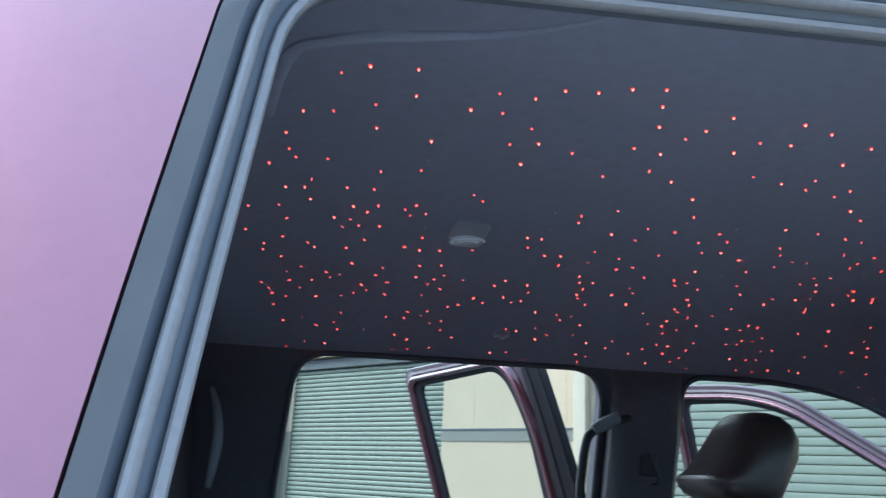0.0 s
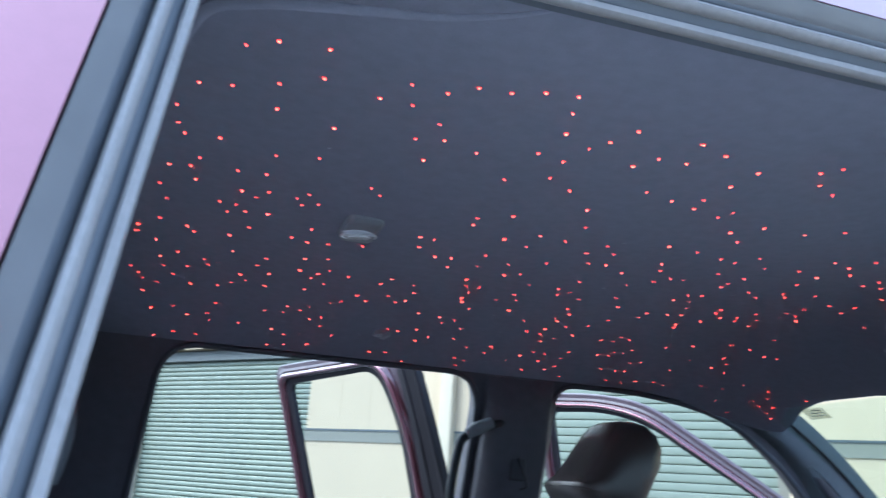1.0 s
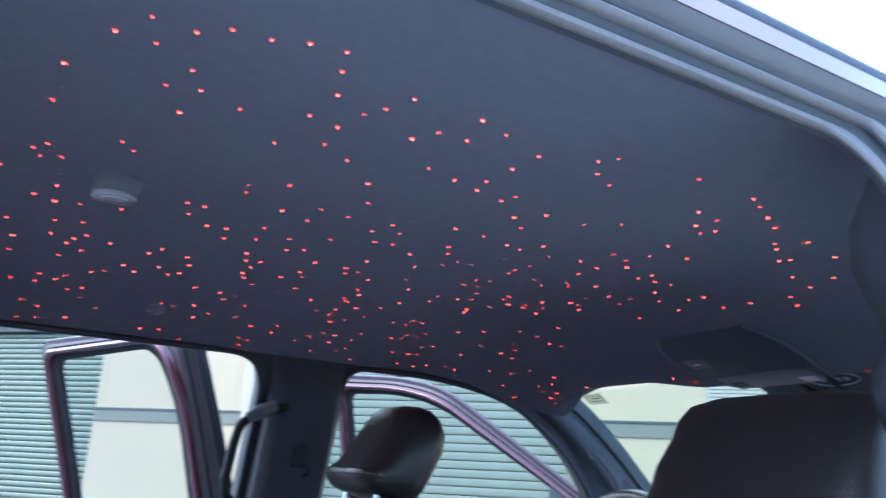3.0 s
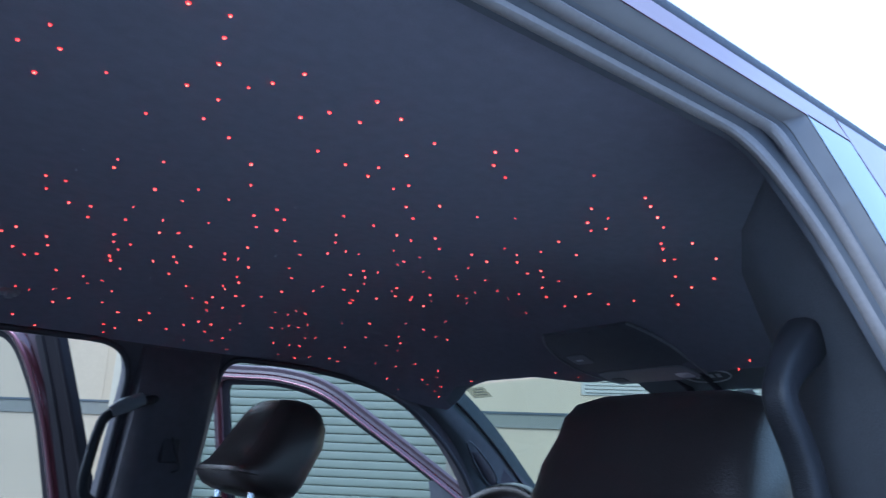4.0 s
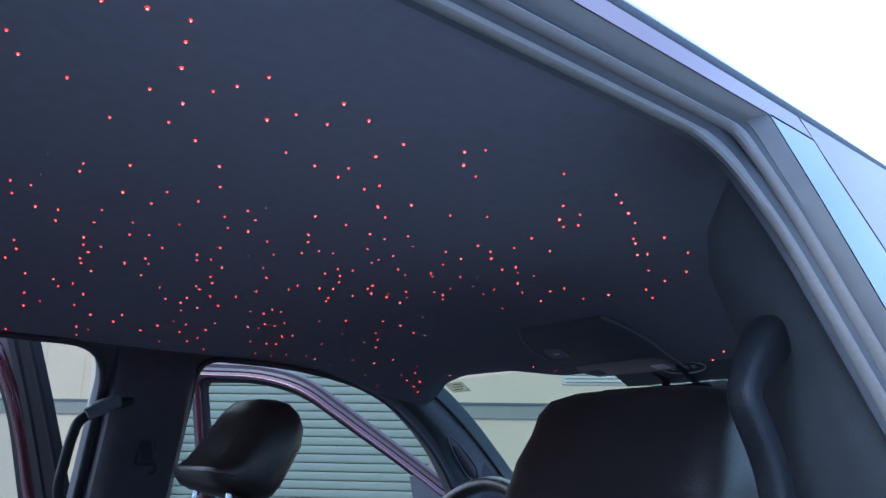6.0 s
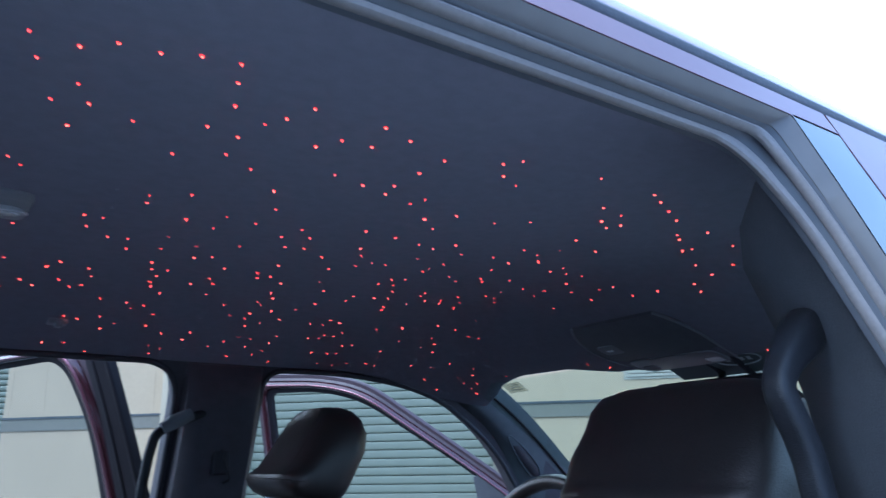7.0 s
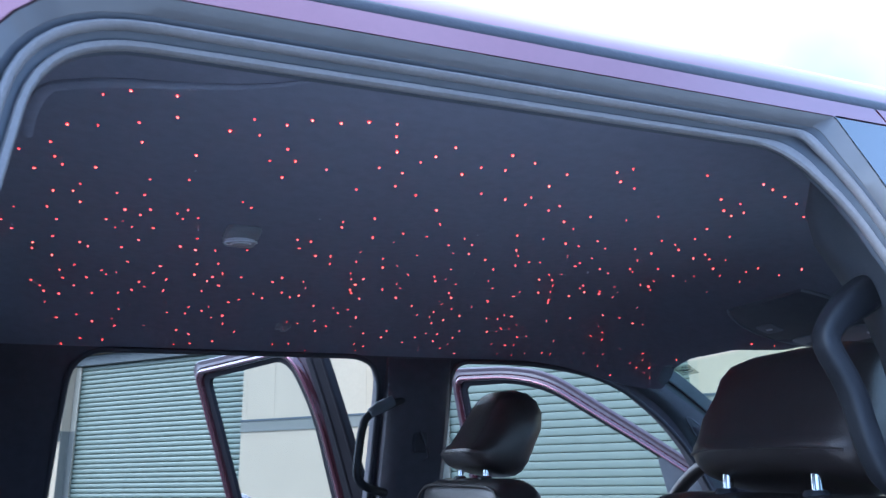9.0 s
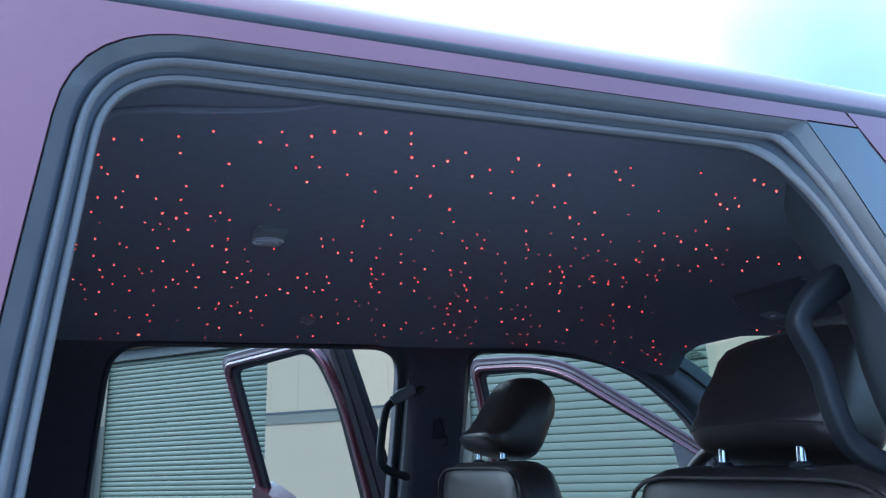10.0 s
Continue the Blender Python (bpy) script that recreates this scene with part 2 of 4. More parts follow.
def liner_z(x, y):
    """A roof lining that is flat in the middle and rolls down at the sides, sooner on the driver's side."""
    rise = 0.0832 - 0.02 * (x - 0.2) + 0.0342 * (x - 0.2) ** 2
    if y > 0:
        full = 1 - min(y / EDGE_Y, 1) ** 3.76
    elif y > -0.44:
        full = 1 - (-y / EDGE_Y) ** 7.4
    else:
        full = (0.950 - 0.84 * (min(-y, 0.62) - 0.44)) * (1 - min(max((-y - 0.62) / 0.044, 0), 1) ** 2)
    z = EDGE_Z + rise * full
    end = header_x(y)
    k = min(max((x - 0.78) / (end - 0.78), 0), 1)
    k = k * k * (3 - 2 * k)
    return z * (1 - k) + (screen_z(end) - 0.003 - 0.12 * max(abs(y) - 0.45, 0)) * k


truck = thing("pickup_truck", "dark red crew cab pickup truck with its doors standing open", "truck")

# headliner with the red points of light
bm = bmesh.new()
NX, NY = 72, 72
rows = [[(x, y, liner_z(x, y)) for y in np.linspace(-0.6635, 0.6635, NY) for x in (-0.46 + (header_x(y) + 0.46) * f,)] for f in np.linspace(0, 1, NX)]
rings(bm, rows, closed_ring=False)
headliner = part("headliner", bm, CLOTH, truck, "black suede cloth headliner dotted with red points of light")

# the slim roll where the cloth is tucked in behind the seal at the rear corner
bm = bmesh.new()
roll = curve_through([(-0.236, -0.44, 1.76), (-0.222, -0.52, 1.748), (-0.207, -0.570, 1.744), (-0.186, -0.587, 1.743), (-0.158, -0.598, 1.743), (-0.115, -0.606, 1.744), (-0.067, -0.613, 1.748), (-0.02, -0.625, 1.756), (0.02, -0.645, 1.766)])
tube(bm, roll, [0.0045 * min(1, (len(roll) - k) / 24) + 0.0005 for k in range(len(roll))], 10, 0.6, (0, 0, 1))
part("headliner_roll", bm, CLOTH, headliner, "rolled cloth edge behind the door seal")

# roof skin
bm = bmesh.new()
rows = []
EAVE = ((0.666, 1.788), (0.6635, 1.799), (0.657, 1.814), (0.646, 1.830), (0.634, 1.843), (0.625, 1.850), (0.614, 1.8545), (0.59, 1.861), (0.53, 1.875), (0.42, 1.892), (0.25, 1.905), (0.0, 1.911))
for x in np.linspace(-0.62, 1.17, 30):
    fall = 0.03 * max(x - 0.35, 0) ** 2
    rows.append([(x, -y, z - fall) for y, z in EAVE] + [(x, y, z - fall) for y, z in reversed(EAVE[:-1])])
rings(bm, rows, closed_ring=False)
part("roof", bm, PAINT, truck)
for s in (-1, 1):
    bm = bmesh.new()
    tube(bm, [Vector((x, s * 0.6690, 1.792 - 0.03 * max(x - 0.35, 0) ** 2)) for x in np.linspace(-0.62, 1.17, 20)], 0.0078, 8, 0.7)
    part("roof_ditch_moulding", bm, WELT, truck, "black rubber moulding in the roof ditch")

# far side of the cab: pillars round two door openings
REAR_FAR = rounded([(-0.33, 0.62), (-0.302, 1.40), (-0.268, 1.737), (0.41, 1.740), (0.41, 0.62)], [0, 0.3, 0.075, 0.085, 0])
FRONT_FAR = rounded([(0.592, 0.62), (0.592, 1.735), (0.83, 1.737), (1.06, 1.70), (1.30, 1.56), (1.52, 1.30), (1.52, 0.62)], [0, 0.05, 0.2, 0.15, 0.15, 0.1, 0])
OUTER = [(-0.47, 0.5), (-0.47, 1.748), (1.02, 1.748), (1.2, 1.715), (1.66, 1.42), (1.8, 1.1), (1.8, 0.5)]
bm = bmesh.new()
panel(bm, OUTER, [REAR_FAR, FRONT_FAR], FAR, 0.05)
part("far_pillar_trim", bm, PILLAR, truck)


def band(inner, outer, profile, place, name, mat, parent, label=""):
    """A strip between two outlines of as many points: profile of (share of the way outwards, depth)."""
    bm = bmesh.new()
    loops = [[place(*(Vector(a) * (1 - f) + Vector(b) * f), w) for f, w in profile] for a, b in zip(inner, outer)]
    rings(bm, loops)
    return part(name, bm, mat, parent, label)


def bead(f, w, rf, rw, n=10):
    return [(f + rf * math.cos(2 * math.pi * k / n), w + rw * math.sin(2 * math.pi * k / n)) for k in range(n)]


for outline in (REAR_FAR, FRONT_FAR):
    bm = bmesh.new()
    tube(bm, [FAR(p.x, p.y, -0.003) for p in outline], 0.0065, 10, 1.0, tuple(FAR(0, 1, 1) - FAR(0, 1, 0)))
    part("door_opening_seal", bm, WELT, truck, "dark rubber welt round the door opening")

# near side: the opening that the camera looks through
LIP = rounded([(-0.217, 0.62), (-0.211, 1.45), (-0.196, 1.7335), (0.372, 1.7385), (0.420, 1.685), (0.462, 1.50), (0.475, 0.62)], [0, 0.2, 0.058, 0.06, 0.09, 0.1, 0])
RIM = rounded([(-0.241, 0.62), (-0.2345, 1.45), (-0.2205, 1.7535), (0.424, 1.757), (0.437, 1.692), (0.462, 1.50), (0.475, 0.62)], [0, 0.2, 0.085, 0.004, 0.02, 0.1, 0])
MID = rounded([(-0.229, 0.62), (-0.2228, 1.45), (-0.2083, 1.7435), (0.402, 1.7478), (0.429, 1.6885), (0.462, 1.50), (0.475, 0.62)], [0, 0.2, 0.072, 0.012, 0.05, 0.1, 0])
bm = bmesh.new()
panel(bm, OUTER, [[tuple(Vector(a) * 0.55 + Vector(b) * 0.45) for a, b in zip(LIP, RIM)], FRONT_FAR], lambda x, z, w: NEAR(x, z, w), 0.003)
part("near_pillar_trim", bm, PILLAR, truck)
band(LIP, MID, [(0.22, -0.001), (0.12, 0.0008), (0.08, 0.003), (0.13, 0.0050), (0.36, 0.0068), (0.46, 0.0062), (0.50, 0.003), (0.45, -0.002)], NEAR, "inner_door_seal", RUBBER, truck, "black rubber door seal, its grey sheen put into the colour")
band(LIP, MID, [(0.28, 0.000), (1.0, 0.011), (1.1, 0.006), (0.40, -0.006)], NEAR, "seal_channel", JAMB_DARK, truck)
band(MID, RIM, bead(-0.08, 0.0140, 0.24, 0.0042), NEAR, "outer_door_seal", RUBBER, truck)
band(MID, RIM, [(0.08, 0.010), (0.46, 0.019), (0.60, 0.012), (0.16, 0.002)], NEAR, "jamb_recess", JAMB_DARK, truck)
band(MID, RIM, [(0.44, 0.0195), (1.02, 0.0296), (1.04, 0.022), (0.56, 0.010)], NEAR, "door_jamb_flange", JAMB, truck, "grey dusty door jamb flange")

# red outer side, and the closed front door beside it
HOLE = [(p.x + (-0.0015 if p.x < 0.1 else 0.0015), p.y + 0.001) for p in RIM]
bm = bmesh.new()
FRONT_EDGE = [p for p in HOLE if p[0] > 0.423]
panel(bm, [(-0.66, 0.5), (-0.66, 1.777), (0.4835, 1.777), (0.490, 1.759), (0.4275, 1.759)] + [q for q in reversed(HOLE) if q[0] <= 0.4255][1:] + [(-0.246, 0.5)], [], lambda x, z, w: NEAR(x, z, 0.030 + w), -0.004)
part("side_panel", bm, PAINT, truck)
bm = bmesh.new()
panel(bm, FRONT_EDGE + [(0.478, 0.5), (0.575, 0.5), (0.56, 1.4), (0.515, 1.66), (0.494, 1.735), (0.490, 1.7565), (0.428, 1.7565)], [], lambda x, z, w: NEAR(x, z, 0.030 + w), -0.004)
part("pillar_applique", bm, GLOSS, truck, "gloss black pillar cover that mirrors the sky")
DOOR_HOLE = rounded([(0.60, 1.30), (0.585, 1.715), (0.83, 1.72), (1.06, 1.685), (1.30, 1.545), (1.46, 1.30)], [0, 0.03, 0.2, 0.15, 0.15, 0])
bm = bmesh.new()
panel(bm, [(0.579, 0.5), (0.564, 1.4), (0.519, 1.66), (0.498, 1.735), (0.4875, 1.777), (1.02, 1.777), (1.2, 1.745), (1.66, 1.45), (1.8, 1.1), (1.8, 0.5)], [DOOR_HOLE], lambda x, z, w: NEAR(x, z, 0.030 + w), -0.004)
near_door = part("closed_front_door", bm, PAINT, truck, "closed dark red front door")
bm = bmesh.new()
panel(bm, [(p.x, p.y) for p in DOOR_HOLE], [], lambda x, z, w: NEAR(x, z, 0.022 + w), 0)
part("door_glass", bm, CLEAR, near_door).visible_shadow = False

# thick inner covers of the middle pillars, and the slanting front pillars
bm = bmesh.new()
loops = []
for z in (0.62, 0.95, 1.25, 1.45, 1.60, 1.68, 1.72, 1.738):
    d = 0.055 if z < 1.65 else 0.055 * max((1.742 - z) / 0.092, 0.05)
    loops.append([FAR(x, z, -w) for x, w in ((0.423, 0.0), (0.427, d * 0.6), (0.447, d * 0.95), (0.465, d), (0.550, d), (0.570, d * 0.95), (0.585, d * 0.6), (0.589, 0.0))])
rings(bm, loops)
part("middle_pillar_cover", bm, PILLAR, truck, "black plastic pillar cover")
# the near cover sweeps inwards to the roof above the grab handle
bm = bmesh.new()
loops = []
for z, xo, xi, yi in ((0.62, 0.463, 0.58, 0.66), (1.25, 0.463, 0.575, 0.63), (1.42, 0.463, 0.558, 0.622), (1.484, 0.463, 0.540, 0.620), (1.51, 0.462, 0.529, 0.620), (1.54, 0.461, 0.516, 0.620), (1.57, 0.459, 0.508, 0.619), (1.60, 0.457, 0.512, 0.612), (1.64, 0.452, 0.510, 0.602), (1.675, 0.446, 0.490, 0.598), (1.70, 0.438, 0.466, 0.600), (1.72, 0.432, 0.446, 0.614), (1.738, 0.424, 0.430, 0.645)):
    d = 1.06 * (EDGE_Y + LEAN_IN * (EDGE_Z - z) - yi)
    mix = lambda f: xo + (xi - xo) * f
    loops.append([NEAR(x, z, -w) for x, w in ((xo, 0.0), (mix(0.12), d * 0.22), (mix(0.15), d * 0.34), (mix(0.40), d * 0.52), (mix(0.43), d * 0.62), (mix(0.75), d * 0.85), (xi, d * 0.98), (max(xi + 0.012, 0.535), d), (max(xi + 0.02, 0.565), d * 0.9), (max(xi + 0.022, 0.585), d * 0.5), (0.605, 0.0))])
rings(bm, loops)
part("middle_pillar_cover", bm, COVER, truck, "dark grey grained pillar cover")
for s in (1, -1):
    inb = curve_through([(1.06, s * 0.625, 1.735), (1.19, s * 0.648, 1.711), (1.369, s * 0.684, 1.613), (1.62, s * 0.785, 1.475), (1.85, s * 0.885, 1.350)])
    place = FAR if s > 0 else NEAR
    outb = curve_through([place(0.98, 1.738), place(1.115, 1.690), place(1.28, 1.590), place(1.455, 1.40), place(1.54, 1.25)])
    bm = bmesh.new()
    rings(bm, [[a + Vector((0.03, 0, 0.03)), a, a * 0.75 + b * 0.25 + Vector((-0.007, -s * 0.004, -0.005)), (a + b) / 2 + Vector((-0.012, -s * 0.009, -0.008)), a * 0.25 + b * 0.75 + Vector((-0.008, -s * 0.010, -0.004)), b, b + Vector((0.02, s * 0.03, 0.02))] for a, b in zip(inb, outb)])
    edge = bmesh.new()
    tube(edge, [a + Vector((0.004, -s * 0.003, 0.001)) for a in inb], 0.0035, 8)
    ap = part("front_pillar_cover", bm, A_PILLAR, truck, "dark plastic cover of the slanting front pillar")
    part("glass_edge_seal", edge, SEAL, ap)
    if s > 0:
        # a dark drop-shaped inset with a raised rim
        top, foot, out = Vector((1.305, 0.689, 1.602)), Vector((1.452, 0.738, 1.493)), Vector((0.05, -0.93, -0.36)).normalized()
        line = [top.lerp(foot, k / 10) - out * 0.002 for k in range(11)]
        swell = [0.002, 0.007, 0.010, 0.0125, 0.0145, 0.016, 0.017, 0.0175, 0.017, 0.014, 0.004]
        bm = bmesh.new()
        tube(bm, line, swell, 16, 0.45, tuple(out))
        inset = part("pillar_inset", bm, TRIM, ap, "dark drop-shaped inset in the pillar cover")
        across = (foot - top).cross(out).normalized()
        bm = bmesh.new()
        outline = [p + across * (w + 0.001) for p, w in zip(line, swell)] + [p - across * (w + 0.001) for p, w in list(zip(line, swell))[::-1]]
        tube(bm, curve_through([p + out * 0.004 for p in outline + outline[:1]], 2), 0.0022, 8)
        part("inset_rim", bm, A_PILLAR, inset, "grey rim")

# floor, cab back
bm = bmesh.new()
block(bm, (-0.6, -1.0, 0.45), (1.9, 1.0, 0.55))
part("cab_floor", bm, TRIM, truck)
bm = bmesh.new()
block(bm, (-0.60, -0.98, 0.5), (-0.47, 0.98, 1.15))
block(bm, (-0.60, -0.72, 1.60), (-0.47, 0.72, 1.80))
for a, b in ((-0.96, -0.52), (0.52, 0.96)):
    block(bm, (-0.60, a, 1.15), (-0.472, b, 1.60))
part("cab_back_wall", bm, PILLAR, truck)

bm = bmesh.new()
block(bm, (-0.545, -0.52, 1.15), (-0.540, 0.52, 1.60))
part("rear_glass", bm, TINT, truck).visible_shadow = False

# windscreen
bm = bmesh.new()
rows = []
for k in np.linspace(0, 1, 8):
    rows.append([(1.165 + 0.80 * k - 0.05 * (y / 0.6) ** 2, y * (1 + 0.22 * k), 1.728 - 0.44 * k - 0.012 * (y / 0.6) ** 2) for y in np.linspace(-0.6, 0.6, 12)])
rings(bm, rows, closed_ring=False)
wind = part("windscreen", bm, CLEAR, truck)
wind.visible_shadow = False


# plain body below and around the cab: bonnet, bed, sills and wheels
def hull(name, rows, mat, label=""):
    """A body form from cross rows of (x, half width, bottom, top), rounded over the shoulder."""
    bm = bmesh.new()
    loops = []
    for x, w, z0, z1 in rows:
        edge = [(w * 0.96, z0), (w, z0 + 0.06), (w, z1 - 0.12), (w * 0.985, z1 - 0.05), (w * 0.94, z1 - 0.012), (w * 0.8, z1), (w * 0.4, z1 + 0.012)]
        loops.append([(x, -y, z) for y, z in edge] + [(x, y, z) for y, z in reversed(edge)])
    rings(bm, loops)
    return part(name, bm, mat, truck, label)


hull("bonnet", ((1.81, 0.93, 0.42, 1.16), (2.2, 0.93, 0.42, 1.14), (2.7, 0.92, 0.42, 1.09), (2.95, 0.89, 0.45, 1.03), (3.02, 0.84, 0.50, 0.95)), PAINT, "dark red bonnet and wings")
hull("cargo_bed", ((-2.25, 0.91, 0.55, 1.18), (-2.2, 0.93, 0.48, 1.20), (-1.0, 0.93, 0.45, 1.20), (-0.69, 0.93, 0.45, 1.20)), PAINT, "dark red cargo bed")
for sg in (-1, 1):
    bm = bmesh.new()
    block(bm, (-0.66, min(sg * 0.9, sg * 1.12), 0.36), (1.80, max(sg * 0.9, sg * 1.12), 0.497), 0.03, 3)
    part("sill", bm, PAINT, truck)
    for x in (-1.35, 2.25):
        bm = bmesh.new()
        prof = ((0.24, 0.78), (0.33, 0.765), (0.37, 0.785), (0.38, 0.83), (0.38, 0.90), (0.37, 0.945), (0.33, 0.965), (0.24, 0.95))
        rings(bm, [[(x + r * math.cos(a), sg * y, 0.38 + r * math.sin(a)) for a in (2 * math.pi * k / 40 for k in range(40))] for r, y in prof])
        wheel = part("wheel", bm, DARK, truck, "black tyre on a silver rim")
        bm = bmesh.new()
        rings(bm, [[(x + r * math.cos(a), sg * y, 0.38 + r * math.sin(a)) for a in (2 * math.pi * k / 40 for k in range(40))] for r, y in ((0.245, 0.93), (0.245, 0.956), (0.20, 0.945), (0.08, 0.952), (0.03, 0.958))])
        part("rim", bm, CHROME, wheel)


# ---- doors on the far side ----
def door(name, inner, outer, foot, hinge, degrees, label, pane):
    """A door that swings out about an upright hinge: window frame, lower shell, seals and glass."""
    holder = new(name)
    holder.parent = truck
    tagged(holder, label)
    m = Matrix.Translation(hinge) @ pose(0, 0, 0, 0, 0, degrees)

    def place(x, z, w=0.0):
        return m @ (FAR(x, z, w) - Vector(hinge))
    inner, outer = [Vector(p) for p in inner], [Vector(p) for p in outer]
    band(inner, outer, [(0.0, 0.052), (0.02, 0.040), (0.30, 0.036), (0.34, 0.054)], place, "window_seal", SEAL, holder, "black window seal")
    band(inner, outer, [(0.26, 0.050), (0.26, 0.036), (0.30, 0.028), (0.40, 0.0235), (0.50, 0.024), (0.58, 0.030), (0.62, 0.038), (0.62, 0.052)], place, "window_frame", SHADED_PAINT, holder, "glossy dark red window frame")
    band(inner, outer, [(0.60, 0.054), (0.60, 0.040), (0.66, 0.036), (0.72, 0.038), (0.78, 0.042), (0.96, 0.043), (1.0, 0.048), (1.0, 0.056)], place, "frame_flange", FLANGE, holder, "frame flange tinted lilac for the sky's reflection")
    # bead in the lighter body paint draws the highlight on the frame's ridge
    band(inner, outer, bead(0.47, 0.0245, 0.045, 0.0035), place, "frame_highlight", PAINT, holder, "raised lighter bead that draws the highlight along the frame")
    bm = bmesh.new()
    panel(bm, foot, [], lambda x, z, w: place(x, z, 0.02 + w), 0.06)
    part("door_shell", bm, SHADED_PAINT, holder)
    bm = bmesh.new()
    lo, hi = min(p[0] for p in foot), max(p[0] for p in foot)
    panel(bm, [(lo + 0.03, 0.66), (hi - 0.03, 0.66), (hi - 0.03, foot[-1][1] + 0.012), (lo + 0.03, foot[-1][1] + 0.012)], [], lambda x, z, w: place(x, z, -0.03 + w), 0.05)
    part("door_card", bm, TRIM, holder, "black plastic inner door panel")
    if pane:
        bm = bmesh.new()
        panel(bm, [tuple(p) for p in inner], [], lambda x, z, w: place(x, z, 0.050 + w), 0)
        part("window_pane", bm, TINT, holder).visible_shadow = False
    return holder, place


RD_IN = rounded([(-0.180, 1.27), (-0.190, 1.748), (0.235, 1.762), (0.288, 1.62), (0.278, 1.27)], [0, 0.03, 0.06, 0.1, 0])
RD_OUT = rounded([(-0.262, 1.27), (-0.276, 1.805), (0.325, 1.812), (0.390, 1.62), (0.405, 1.27)], [0, 0.05, 0.08, 0.1, 0])
rear_door, rear_place = door("rear_door", RD_IN, RD_OUT, [(-0.10, 0.6), (0.46, 0.6), (0.46, 1.26), (0.0, 1.27), (-0.06, 1.305), (-0.11, 1.343), (-0.165, 1.370), (-0.204, 1.386), (-0.245, 1.390), (-0.262, 1.35), (-0.27, 0.95)], (0.50, 0.85, 0), -65, "open dark red rear door with a tinted window", True)
EDGE_A = rounded([(0.335, 1.755), (0.352, 1.62), (0.352, 1.27)], [0, 0.1, 0])
EDGE_B = rounded([(0.405, 1.790), (0.425, 1.62), (0.450, 1.27)], [0, 0.1, 0])
band(EDGE_A, EDGE_B, [(0, 0.05), (0, 0.030), (0.5, 0.022), (1, 0.030), (1, 0.05)], rear_place, "hinge_edge_trim", SEAL, rear_door, "black hinge side trim")
band(EDGE_A, EDGE_B, bead(0.45, 0.022, 0.06, 0.004), rear_place, "edge_seal", SEAL, rear_door)
band(EDGE_A, EDGE_B, bead(0.92, 0.030, 0.08, 0.005), rear_place, "edge_seal", SEAL, rear_door)
FD_IN = rounded([(0.600, 1.30), (0.640, 1.763), (0.86, 1.757), (1.02, 1.715), (1.165, 1.618), (1.345, 1.503), (1.50, 1.385)], [0, 0.03, 0.12, 0.08, 0.08, 0.1, 0])
FD_OUT = rounded([(0.525, 1.30), (0.577, 1.832), (0.87, 1.812), (1.035, 1.775), (1.20, 1.660), (1.38, 1.533), (1.56, 1.405)], [0, 0.05, 0.12, 0.08, 0.08, 0.1, 0])
front_door, front_place = door("front_door", FD_IN, FD_OUT, [(0.60, 0.6), (1.60, 0.6), (1.60, 1.29), (1.45, 1.31), (0.53, 1.24)], (1.55, 0.85, 0), -65, "open dark red front door with its window lowered", False)
bm = bmesh.new()
panel(bm, rounded([(1.372, 1.482), (1.378, 1.30), (1.60, 1.30), (1.56, 1.385), (1.384, 1.488)], [0, 0.01, 0.01, 0.02, 0]), [], lambda x, z, w: front_place(x, z, 0.028 + w), 0.02)
part("corner_sail_panel", bm, CONSOLE_GREY, front_door, "grey corner panel behind the mirror")


